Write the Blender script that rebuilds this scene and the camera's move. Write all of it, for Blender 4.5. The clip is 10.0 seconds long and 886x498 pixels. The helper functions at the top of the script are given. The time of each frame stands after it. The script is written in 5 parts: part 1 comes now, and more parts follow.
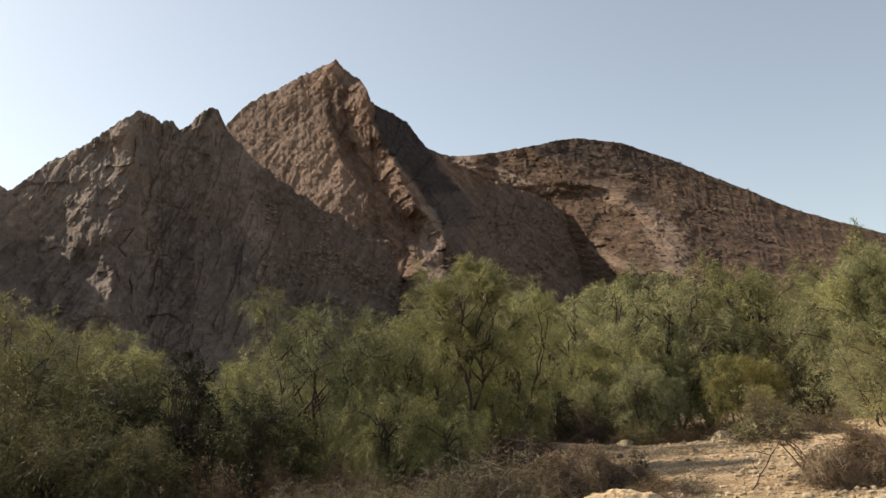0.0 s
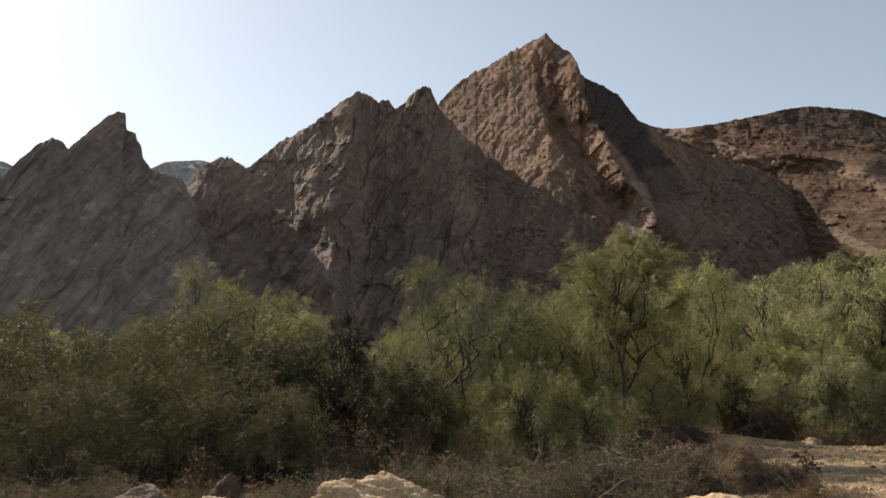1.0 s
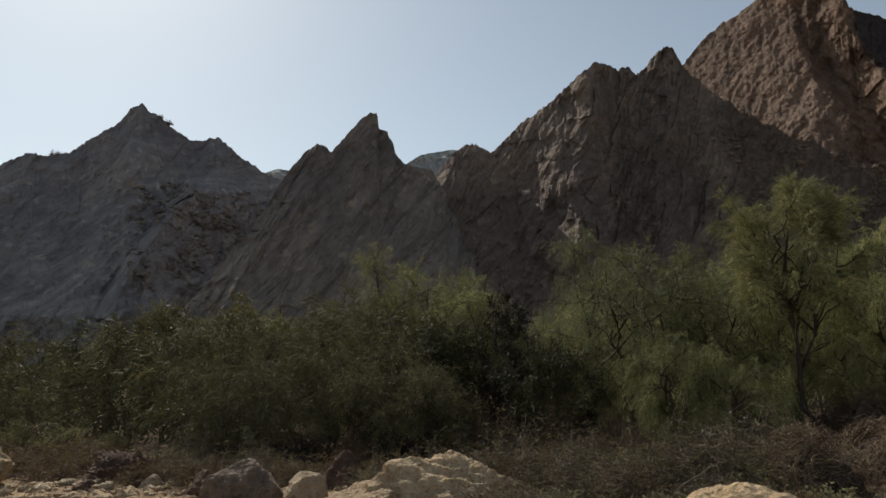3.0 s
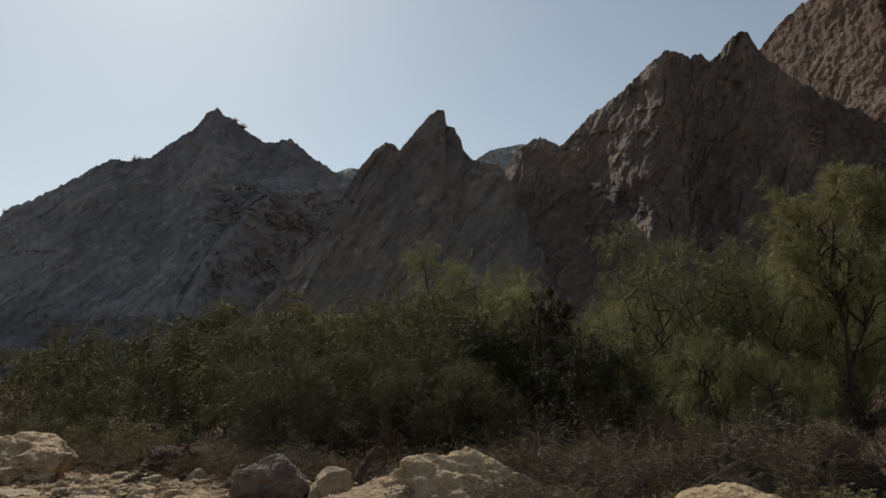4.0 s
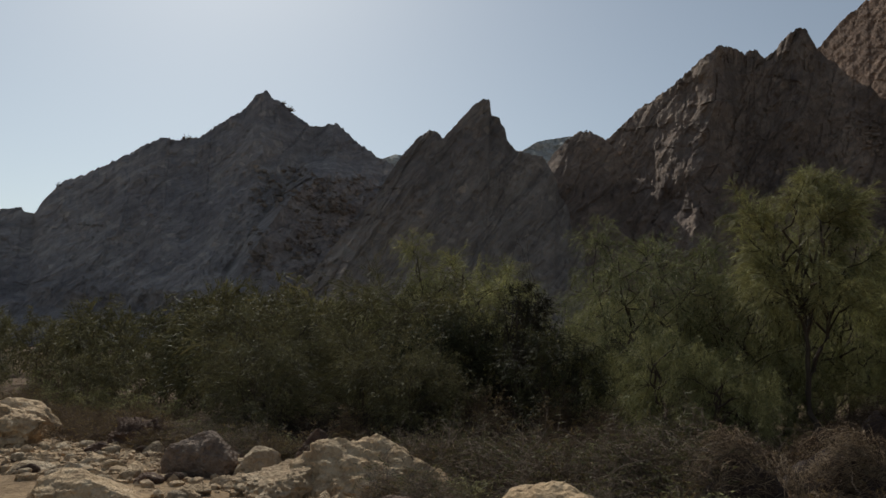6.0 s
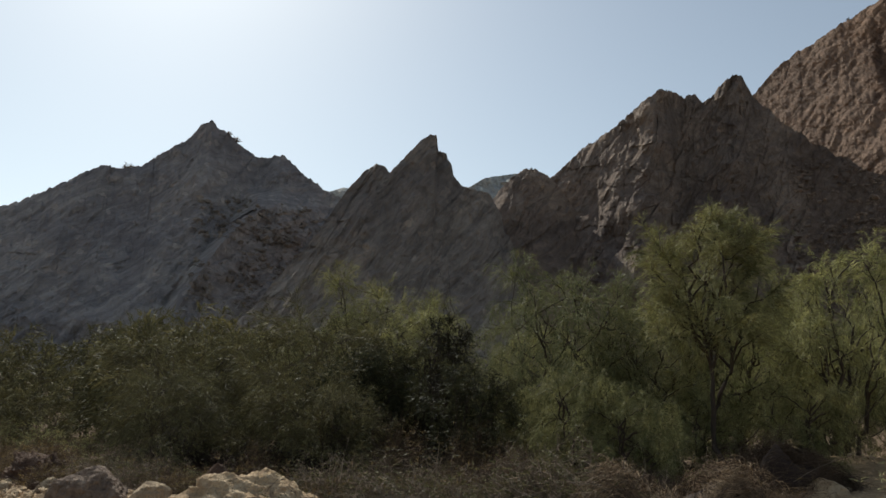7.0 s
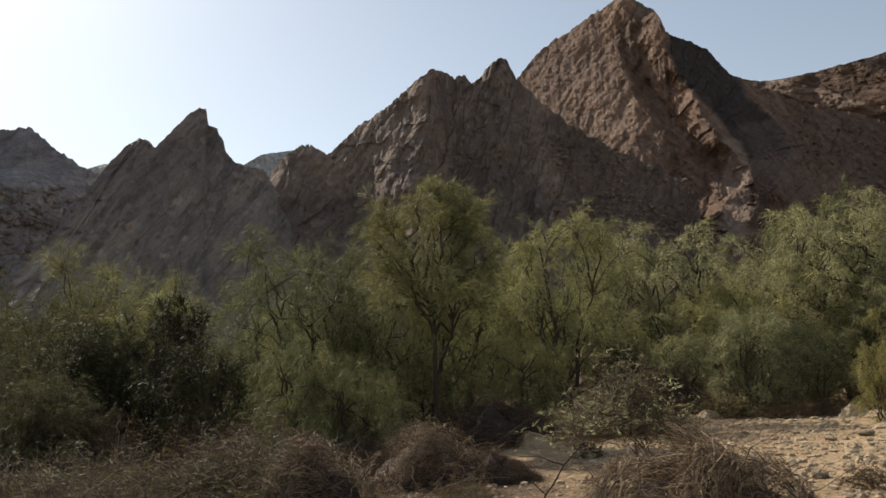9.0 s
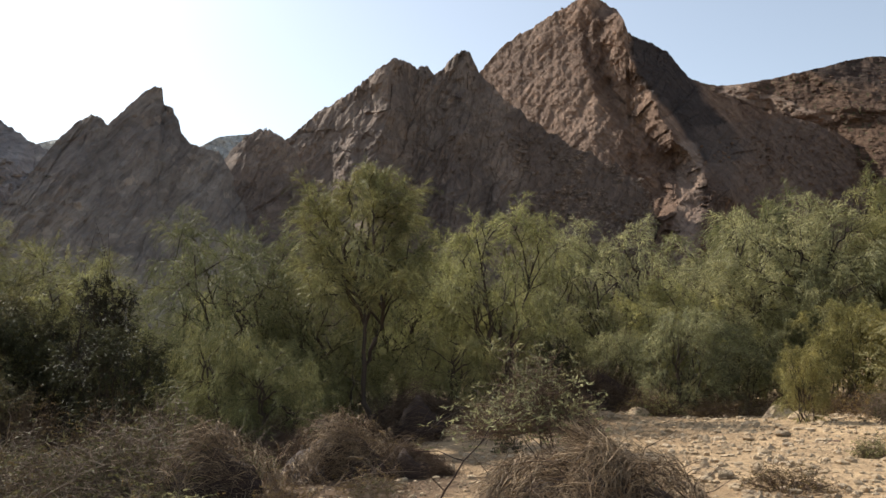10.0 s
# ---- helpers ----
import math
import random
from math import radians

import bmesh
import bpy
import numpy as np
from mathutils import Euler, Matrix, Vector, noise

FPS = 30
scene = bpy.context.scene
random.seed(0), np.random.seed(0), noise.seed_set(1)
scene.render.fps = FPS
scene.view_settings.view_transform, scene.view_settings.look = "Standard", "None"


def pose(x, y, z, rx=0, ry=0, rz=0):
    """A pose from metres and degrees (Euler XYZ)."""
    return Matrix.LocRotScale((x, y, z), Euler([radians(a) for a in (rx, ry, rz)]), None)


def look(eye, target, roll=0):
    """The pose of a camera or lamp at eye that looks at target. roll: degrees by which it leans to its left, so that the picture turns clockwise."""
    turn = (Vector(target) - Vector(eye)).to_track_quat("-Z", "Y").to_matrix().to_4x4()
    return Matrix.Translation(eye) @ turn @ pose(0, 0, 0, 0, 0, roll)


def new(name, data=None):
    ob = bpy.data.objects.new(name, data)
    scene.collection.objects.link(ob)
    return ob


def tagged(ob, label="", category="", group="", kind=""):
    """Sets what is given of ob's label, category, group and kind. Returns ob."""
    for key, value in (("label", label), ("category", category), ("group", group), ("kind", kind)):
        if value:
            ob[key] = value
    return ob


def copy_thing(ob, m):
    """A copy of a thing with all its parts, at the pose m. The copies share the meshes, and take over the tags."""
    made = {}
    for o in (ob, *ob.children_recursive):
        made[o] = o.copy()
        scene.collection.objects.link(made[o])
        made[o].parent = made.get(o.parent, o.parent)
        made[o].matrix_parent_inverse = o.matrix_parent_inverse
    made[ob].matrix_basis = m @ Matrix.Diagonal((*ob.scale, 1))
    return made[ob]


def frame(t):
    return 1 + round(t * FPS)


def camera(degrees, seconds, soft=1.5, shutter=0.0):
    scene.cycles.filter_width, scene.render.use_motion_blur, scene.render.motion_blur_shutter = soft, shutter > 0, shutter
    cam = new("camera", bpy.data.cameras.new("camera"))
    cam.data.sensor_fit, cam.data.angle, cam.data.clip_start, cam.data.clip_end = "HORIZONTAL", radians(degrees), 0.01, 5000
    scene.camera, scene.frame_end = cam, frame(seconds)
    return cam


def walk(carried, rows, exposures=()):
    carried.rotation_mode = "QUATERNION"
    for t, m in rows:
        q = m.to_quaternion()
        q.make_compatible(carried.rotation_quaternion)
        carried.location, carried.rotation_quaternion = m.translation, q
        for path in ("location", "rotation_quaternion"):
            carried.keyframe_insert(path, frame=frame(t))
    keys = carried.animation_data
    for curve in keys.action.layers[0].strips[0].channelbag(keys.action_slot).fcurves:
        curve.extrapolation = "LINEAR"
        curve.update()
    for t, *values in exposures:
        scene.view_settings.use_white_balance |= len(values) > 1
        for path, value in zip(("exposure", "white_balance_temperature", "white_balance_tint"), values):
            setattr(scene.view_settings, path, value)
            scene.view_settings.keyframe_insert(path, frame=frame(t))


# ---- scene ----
cam = camera(59.0, 10.0)
PATH = [
    (0, (0.074, 0.042, 2.075), (0.043, 2.003, 2.467), -3.2),
    (0.5, (0.87, 0.59, 2.074), (0.65, 2.537, 2.476), -0.7),
    (1, (1.687, 1.142, 2.052), (1.13, 3.032, 2.395), 0.6),
    (1.5, (2.419, 1.643, 2.015), (1.618, 3.453, 2.301), -0.3),
    (2, (3.192, 2.194, 2.074), (2.169, 3.891, 2.341), 0.7),
    (2.5, (3.878, 2.688, 2.047), (2.784, 4.338, 2.328), 0.2),
    (4, (5.219, 3.61, 2.069), (3.933, 5.116, 2.346), -0.9),
    (4.5, (5.574, 3.824, 2.074), (4.201, 5.25, 2.356), 0.1),
    (5, (5.958, 4.121, 2.126), (4.539, 5.502, 2.411), 0.7),
    (6.5, (7.14, 5.309, 2.068), (5.805, 6.778, 2.313), 2.5),
    (7, (7.37, 5.573, 2.061), (6.105, 7.084, 2.401), 2.2),
    (7.5, (7.647, 5.899, 2.042), (6.522, 7.512, 2.4), 0.0),
    (8, (7.936, 6.18, 2.02), (6.927, 7.873, 2.361), -0.9),
    (8.5, (8.162, 6.422, 2.006), (7.291, 8.196, 2.309), -1.5),
    (9, (8.349, 6.606, 2.011), (7.549, 8.417, 2.297), -1.6),
    (9.5, (8.559, 6.803, 1.991), (7.841, 8.65, 2.265), -0.6),
    (10, (8.782, 7.087, 2.009), (8.081, 8.942, 2.271), -0.0),
]
EXPOSURES = [(0.0, 0.64, 6900, 10), (1.0, 0.5, 6780, 10), (1.5, 0.28, 6620, 10), (2.0, 0.2, 6480, 9), (2.5, -0.07, 6400, 7), (4.0, -0.5, 6250, 7), (4.5, -0.68, 6180, 7.5), (5.2, -0.76, 6150, 8), (6.5, -0.28, 6300, 7), (7.0, -0.08, 6280, 6), (7.5, -0.18, 6280, 6), (8.0, -0.14, 6330, 7), (8.5, -0.1, 6500, 9.5), (9.0, 0.27, 6540, 10), (9.5, 0.6, 6480, 10), (10.0, 0.7, 6420, 10.5)]
walk(cam, [(t, look(eye, aim, lean)) for t, eye, aim, lean in PATH], EXPOSURES)

# ---- sky and sun: low haze, the sun stands behind the ridge to the west of the path ----
SUN_AZ, SUN_EL = 62.0, 40.0
world = bpy.data.worlds.new("sky")
scene.world = world
world.use_nodes = True
wn = world.node_tree
sky = wn.nodes.new("ShaderNodeTexSky")
sky.sky_type = "NISHITA"
sky.sun_disc = False
sky.sun_elevation = radians(SUN_EL)
sky.sun_rotation = radians(-SUN_AZ)
sky.air_density, sky.dust_density, sky.ozone_density = 1.0, 0.72, 1.0
wn.nodes["Background"].inputs["Strength"].default_value = 0.105
haze = wn.nodes.new("ShaderNodeHueSaturation")
haze.inputs["Saturation"].default_value = 0.62
wn.links.new(sky.outputs[0], haze.inputs["Color"])
tint = wn.nodes.new("ShaderNodeMixRGB")
tint.blend_type = "MULTIPLY"
tint.inputs[0].default_value = 1.0
tint.inputs[2].default_value = (0.98, 1.0, 0.975, 1)
wn.links.new(haze.outputs[0], tint.inputs[1])
wn.links.new(tint.outputs[0], wn.nodes["Background"].inputs["Color"])
sun_data = bpy.data.lights.new("sun", "SUN")
sun_data.energy, sun_data.angle, sun_data.color = 4.4, radians(0.6), (1.0, 0.93, 0.82)
sun = new("sun", sun_data)
SUN_DIR = Vector((-math.sin(radians(SUN_AZ)) * math.cos(radians(SUN_EL)), math.cos(radians(SUN_AZ)) * math.cos(radians(SUN_EL)), math.sin(radians(SUN_EL))))
sun.matrix_world = look(SUN_DIR * 900, (0, 0, 0))


# ---- materials ----
def material(name, rough=0.9, spec=0.2):
    m = bpy.data.materials.new(name)
    m.use_nodes = True
    b = m.node_tree.nodes["Principled BSDF"]
    b.inputs["Roughness"].default_value = rough
    b.inputs["Specular IOR Level"].default_value = spec
    return m, m.node_tree, b


def tex(nt, kind, scale, detail=6.0, rough=0.6, coord="Object", stretch=(1, 1, 1), turn=(0, 0, 0), distort=0.0):
    c = nt.nodes.new("ShaderNodeTexCoord")
    mp = nt.nodes.new("ShaderNodeMapping")
    mp.vector_type = "TEXTURE"
    mp.inputs["Scale"].default_value = [1 / a for a in stretch]
    mp.inputs["Rotation"].default_value = [radians(a) for a in turn]
    nt.links.new(c.outputs[coord], mp.inputs[0])
    if kind == "voronoi":
        n = nt.nodes.new("ShaderNodeTexVoronoi")
    else:
        n = nt.nodes.new("ShaderNodeTexNoise")
        n.inputs["Detail"].default_value = detail
        n.inputs["Roughness"].default_value = rough
        n.inputs["Distortion"].default_value = distort
    n.inputs["Scale"].default_value = scale
    nt.links.new(mp.outputs[0], n.inputs["Vector"])
    return n


def ramp(nt, source, stops):
    r = nt.nodes.new("ShaderNodeValToRGB")
    e = r.color_ramp.elements
    while len(e) < len(stops):
        e.new(0.5)
    for k, (p, c) in zip(e, stops):
        k.position, k.color = p, (*c, 1)
    nt.links.new(source, r.inputs[0])
    return r.outputs[0]


def mix(nt, how, fac, a, b):
    n = nt.nodes.new("ShaderNodeMixRGB")
    n.blend_type = how
    for s, v in zip(n.inputs, (fac, a, b)):
        if hasattr(v, "links"):
            nt.links.new(v, s)
        else:
            s.default_value = v if isinstance(v, float) else (*v, 1)
    return n.outputs[0]


def bump(nt, b, source, strength, distance, under=None):
    n = nt.nodes.new("ShaderNodeBump")
    n.inputs["Strength"].default_value = strength
    n.inputs["Distance"].default_value = distance
    nt.links.new(source, n.inputs["Height"])
    if under is not None:
        nt.links.new(under, n.inputs["Normal"])
    nt.links.new(n.outputs[0], b.inputs["Normal"])
    return n.outputs[0]


def mountain_rock(name, dark, mid, light, turn, scrub=0.0):
    """Weathered, bedded rock: beds stretched along one direction, blotches, pale broken stones, dusty ledges."""
    m, nt, b = material(name, 0.95, 0.1)
    beds = tex(nt, "noise", 0.05, 8, 0.65, stretch=(1, 1, 5), turn=turn, distort=0.6)
    blot = tex(nt, "noise", 0.018, 6, 0.6)
    col = ramp(nt, beds.outputs[0], [(0.3, dark), (0.5, mid), (0.72, light)])
    tone = ramp(nt, blot.outputs[0], [(0.35, (0.72, 0.7, 0.7)), (0.65, (1.15, 1.1, 1.02))])
    col = mix(nt, "MULTIPLY", 1.0, col, tone)
    cells = tex(nt, "voronoi", 0.35)
    stones = ramp(nt, cells.outputs["Color"], [(0.0, (0.75, 0.75, 0.75)), (0.8, (1.0, 1.0, 1.0)), (1.0, (1.5, 1.42, 1.3))])
    col = mix(nt, "MULTIPLY", 0.8, col, stones)
    if scrub:
        sc = tex(nt, "noise", 0.3, 3, 0.6)
        sp = ramp(nt, sc.outputs[0], [(0.58, (0, 0, 0)), (0.66, (scrub, scrub, scrub))])
        col = mix(nt, "MIX", sp, col, (0.07, 0.075, 0.035))
    # the darkest tint paints shade into the cliffs; the pale one also paints sunlight
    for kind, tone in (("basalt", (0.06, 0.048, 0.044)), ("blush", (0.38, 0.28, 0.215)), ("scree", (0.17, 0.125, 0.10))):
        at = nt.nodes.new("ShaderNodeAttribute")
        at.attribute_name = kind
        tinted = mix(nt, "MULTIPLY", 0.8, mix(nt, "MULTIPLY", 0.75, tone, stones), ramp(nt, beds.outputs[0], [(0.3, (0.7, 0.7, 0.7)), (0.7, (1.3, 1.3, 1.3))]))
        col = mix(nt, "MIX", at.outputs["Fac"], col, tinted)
    nt.links.new(col, b.inputs["Base Color"])
    fine = tex(nt, "noise", 0.5, 8, 0.7, stretch=(1, 1, 2.5), turn=turn)
    n1 = bump(nt, b, fine.outputs[0], 0.8, 1.6)
    n2 = bump(nt, b, cells.outputs["Distance"], 0.5, 1.0, n1)
    bump(nt, b, beds.outputs[0], 0.8, 4.0, n2)
    return m


ROCK_PEAK = mountain_rock("rock_brown", (0.139, 0.092, 0.070), (0.231, 0.156, 0.116), (0.329, 0.229, 0.172), (0.000, 54.625, 0.000))
ROCK_GREY = mountain_rock("rock_grey_brown", (0.181, 0.143, 0.124), (0.287, 0.228, 0.192), (0.399, 0.315, 0.258), (0, -60, 10))
# grey rock, lightened and blued to carry haze in its base colour
ROCK_WEST = mountain_rock("rock_west_haze", (0.240, 0.226, 0.232), (0.351, 0.331, 0.337), (0.488, 0.455, 0.450), (0, -60, 10))
ROCK_FIN = mountain_rock("rock_grey_slab", (0.213, 0.184, 0.168), (0.319, 0.278, 0.251), (0.426, 0.373, 0.332), (0, -55, 40))
ROCK_HILL = mountain_rock("rock_red_brown", (0.077, 0.049, 0.037), (0.135, 0.087, 0.063), (0.241, 0.164, 0.116), (0.000, 19.800, 0.000), 0.85)
# pale blue haze of the distant hill is put into its rock colour
ROCK_FAR_HAZE = mountain_rock("rock_far_haze", (0.340, 0.346, 0.352), (0.442, 0.454, 0.448), (0.544, 0.544, 0.528), (0, 25, 0), 0.4)


def stone_mat(name, dark, mid, light, scale=3.0):
    m, nt, b = material(name, 0.9, 0.25)
    n = tex(nt, "noise", scale, 9, 0.65)
    col = ramp(nt, n.outputs[0], [(0.3, dark), (0.5, mid), (0.7, light)])
    o = nt.nodes.new("ShaderNodeObjectInfo")
    tone = ramp(nt, o.outputs["Random"], [(0.0, (0.8, 0.79, 0.78)), (1.0, (1.08, 1.05, 1.0))])
    col = mix(nt, "MULTIPLY", 1.0, col, tone)
    pit = tex(nt, "voronoi", scale * 5)
    dirt = ramp(nt, pit.outputs["Distance"], [(0.0, (0.6, 0.55, 0.5)), (0.25, (1, 1, 1))])
    col = mix(nt, "MULTIPLY", 0.6, col, dirt)
    nt.links.new(col, b.inputs["Base Color"])
    fine = tex(nt, "noise", scale * 7, 8, 0.7)
    n1 = bump(nt, b, fine.outputs[0], 0.8, 0.05)
    n2 = bump(nt, b, pit.outputs["Distance"], 0.7, 0.07, n1)
    bump(nt, b, n.outputs[0], 0.7, 0.16, n2)
    return m


STONE_CREAM = stone_mat("stone_cream", (0.350, 0.233, 0.138), (0.604, 0.435, 0.265), (0.763, 0.594, 0.403))
STONE_PALE = stone_mat("stone_pale", (0.382, 0.281, 0.180), (0.572, 0.445, 0.302), (0.721, 0.588, 0.424))
STONE_DARK = stone_mat("stone_dark", (0.12, 0.085, 0.066), (0.205, 0.15, 0.115), (0.31, 0.235, 0.18))
STONE_RED = stone_mat("stone_red_brown", (0.088, 0.052, 0.036), (0.145, 0.088, 0.06), (0.22, 0.142, 0.098))

GRAVEL = stone_mat("gravel", (0.36, 0.26, 0.16), (0.54, 0.415, 0.27), (0.68, 0.55, 0.40), 1.5)


def ground_mat():
    m, nt, b = material("dry_earth", 0.97, 0.1)
    big = tex(nt, "noise", 0.12, 5, 0.6)
    col = ramp(nt, big.outputs[0], [(0.35, (0.26, 0.185, 0.115)), (0.5, (0.41, 0.30, 0.19)), (0.65, (0.53, 0.40, 0.26))])
    mid = tex(nt, "noise", 1.6, 8, 0.7)
    col = mix(nt, "MULTIPLY", 0.9, col, ramp(nt, mid.outputs[0], [(0.3, (0.62, 0.58, 0.54)), (0.6, (1.08, 1.05, 1.0))]))
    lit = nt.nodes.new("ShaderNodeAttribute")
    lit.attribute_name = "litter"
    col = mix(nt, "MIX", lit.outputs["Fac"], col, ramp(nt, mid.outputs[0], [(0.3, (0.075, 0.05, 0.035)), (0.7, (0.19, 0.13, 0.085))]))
    peb = tex(nt, "voronoi", 9.0)
    col = mix(nt, "MULTIPLY", 0.7, col, ramp(nt, peb.outputs["Color"], [(0.0, (0.7, 0.68, 0.66)), (1.0, (1.25, 1.22, 1.15))]))
    nt.links.new(col, b.inputs["Base Color"])
    fine = tex(nt, "noise", 14.0, 8, 0.7)
    n1 = bump(nt, b, fine.outputs[0], 0.7, 0.05)
    n2 = bump(nt, b, peb.outputs["Distance"], 0.7, 0.06, n1)
    bump(nt, b, mid.outputs[0], 0.6, 0.25, n2)
    return m


EARTH = ground_mat()


def leaf_mat(name, a, c, glow=0.55):
    """Fine dusty foliage, light shining through it."""
    m = bpy.data.materials.new(name)
    m.use_nodes = True
    nt = m.node_tree
    b = nt.nodes["Principled BSDF"]
    b.inputs["Roughness"].default_value = 0.64
    b.inputs["Specular IOR Level"].default_value = 0.14
    geo = nt.nodes.new("ShaderNodeNewGeometry")
    col = ramp(nt, geo.outputs["Random Per Island"], [(0.0, [0.72 * v for v in a]), (0.8, [0.92 * v for v in c]), (1.0, [1.3 * v for v in c])])
    big = tex(nt, "noise", 0.9, 3, 0.6)
    col = mix(nt, "MULTIPLY", 1.0, col, ramp(nt, big.outputs[0], [(0.32, (0.58, 0.6, 0.58)), (0.68, (1.3, 1.3, 1.17))]))
    o = nt.nodes.new("ShaderNodeObjectInfo")
    col = mix(nt, "MULTIPLY", 1.0, col, ramp(nt, o.outputs["Random"], [(0.0, (0.84, 0.87, 0.84)), (1.0, (1.13, 1.1, 1.0))]))
    nt.links.new(col, b.inputs["Base Color"])
    tr = nt.nodes.new("ShaderNodeBsdfTranslucent")
    nt.links.new(col, tr.inputs["Color"])
    mx = nt.nodes.new("ShaderNodeMixShader")
    mx.inputs[0].default_value = glow
    nt.links.new(b.outputs[0], mx.inputs[1])
    nt.links.new(tr.outputs[0], mx.inputs[2])
    nt.links.new(mx.outputs[0], nt.nodes["Material Output"].inputs["Surface"])
    return m


LEAF_GREEN = leaf_mat("leaf_green", (0.160, 0.159, 0.079), (0.314, 0.294, 0.148), 0.27)
LEAF_TALL = leaf_mat("leaf_olive_green", (0.175, 0.17, 0.086), (0.325, 0.305, 0.16), 0.2)
LEAF_YELLOW = leaf_mat("leaf_yellow_green", (0.262, 0.245, 0.115), (0.445, 0.412, 0.2), 0.36)
LEAF_GREY = leaf_mat("leaf_grey_green", (0.242, 0.227, 0.134), (0.440, 0.410, 0.241), 0.38)
LEAF_BROOM = leaf_mat("leaf_broom_yellow", (0.242, 0.213, 0.091), (0.385, 0.338, 0.150), 0.4)
LEAF_OLIVE = leaf_mat("leaf_dusty_olive", (0.09, 0.083, 0.045), (0.18, 0.158, 0.084), 0.22)
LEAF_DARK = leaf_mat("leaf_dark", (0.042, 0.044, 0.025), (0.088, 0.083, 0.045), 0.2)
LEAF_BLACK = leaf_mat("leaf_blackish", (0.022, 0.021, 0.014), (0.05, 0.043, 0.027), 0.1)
LEAF_DRY = leaf_mat("leaf_dry", (0.15, 0.10, 0.05), (0.27, 0.19, 0.095), 0.3)


def wood_mat(name, a, c, rough=0.85):
    m, nt, b = material(name, rough, 0.25)
    geo = nt.nodes.new("ShaderNodeNewGeometry")
    col = ramp(nt, geo.outputs["Random Per Island"], [(0.0, a), (1.0, c)])
    n = tex(nt, "noise", 12, 5, 0.6, stretch=(1, 1, 0.2))
    col = mix(nt, "MULTIPLY", 0.8, col, ramp(nt, n.outputs[0], [(0.3, (0.6, 0.58, 0.55)), (0.7, (1.15, 1.1, 1.05))]))
    nt.links.new(col, b.inputs["Base Color"])
    bump(nt, b, n.outputs[0], 0.6, 0.02)
    return m


BARK = wood_mat("bark_dark", (0.045, 0.032, 0.024), (0.08, 0.06, 0.045))
TWIG_BROWN = wood_mat("twig_brown", (0.07, 0.046, 0.031), (0.185, 0.128, 0.085))
TWIG_GREY = wood_mat("twig_grey", (0.11, 0.082, 0.062), (0.31, 0.24, 0.18))
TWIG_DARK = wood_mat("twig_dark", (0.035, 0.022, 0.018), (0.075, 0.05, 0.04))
STALK = wood_mat("bleached_stalk", (0.34, 0.28, 0.20), (0.62, 0.54, 0.42), 0.6)
STRAW = wood_mat("straw", (0.085, 0.056, 0.036), (0.43, 0.315, 0.195), 0.7)


# ---- number tools ----
def hash3(ix, iy, iz, seed):
    h = (ix.astype(np.int64) * 374761393 + iy.astype(np.int64) * 668265263 + iz.astype(np.int64) * 2147483647 + seed * 974634541) & 0xFFFFFFFF
    h = ((h ^ (h >> 13)) * 1274126177) & 0xFFFFFFFF
    return ((h ^ (h >> 16)) & 0xFFFFFF) / 8388607.5 - 1.0


def vnoise(x, y, z, seed=0):
    ix, iy, iz = np.floor(x), np.floor(y), np.floor(z)
    fx, fy, fz = x - ix, y - iy, z - iz
    fx, fy, fz = (f * f * f * (f * (f * 6 - 15) + 10) for f in (fx, fy, fz))
    out = 0.0
    for a in (0, 1):
        for b in (0, 1):
            for c in (0, 1):
                w = (fx if a else 1 - fx) * (fy if b else 1 - fy) * (fz if c else 1 - fz)
                out = out + w * hash3(ix + a, iy + b, iz + c, seed)
    return out


def fbm(x, y, z=None, octaves=5, gain=0.5, seed=0, ridged=False):
    z = np.zeros_like(x) if z is None else z
    total, amp, norm = 0.0, 1.0, 0.0
    for k in range(octaves):
        n = vnoise(x * 2 ** k + 17.3 * k, y * 2 ** k - 9.1 * k, z * 2 ** k + 4.7 * k, seed + k)
        total = total + amp * ((1 - 2 * np.abs(n)) if ridged else n)
        norm += amp
        amp *= gain
    return total / norm


def slab_noise(u, w, seed=0, tilt=0.55, crack=0.1):
    """Broken plates: every cell is a flat, tilted piece with its own height, parted from its neighbours by narrow cracks."""
    iu, iw = np.floor(u), np.floor(w)
    best, second = np.full(u.shape, 9.0), np.full(u.shape, 9.0)
    height = np.zeros_like(u)
    nil = np.zeros_like(u)
    for a in (-1, 0, 1):
        for b in (-1, 0, 1):
            cu, cw = iu + a, iw + b
            du = u - (cu + 0.5 + 0.42 * hash3(cu, cw, nil, seed))
            dw = w - (cw + 0.5 + 0.42 * hash3(cu, cw, nil + 1, seed))
            d = du * du + dw * dw
            h = 0.55 * hash3(cu, cw, nil + 2, seed) + tilt * (0.7 * hash3(cu, cw, nil + 3, seed) * du + (0.6 + 0.8 * hash3(cu, cw, nil + 4, seed)) * dw)
            near = d < best
            second = np.where(near, best, np.minimum(second, d))
            height = np.where(near, h, height)
            best = np.where(near, d, best)
    gap = np.sqrt(second) - np.sqrt(best)
    return height - crack * (1 - smooth(0.0, 0.10, gap))


def smooth(a, b, x):
    t = np.clip((x - a) / (b - a), 0, 1)
    return t * t * (3 - 2 * t)


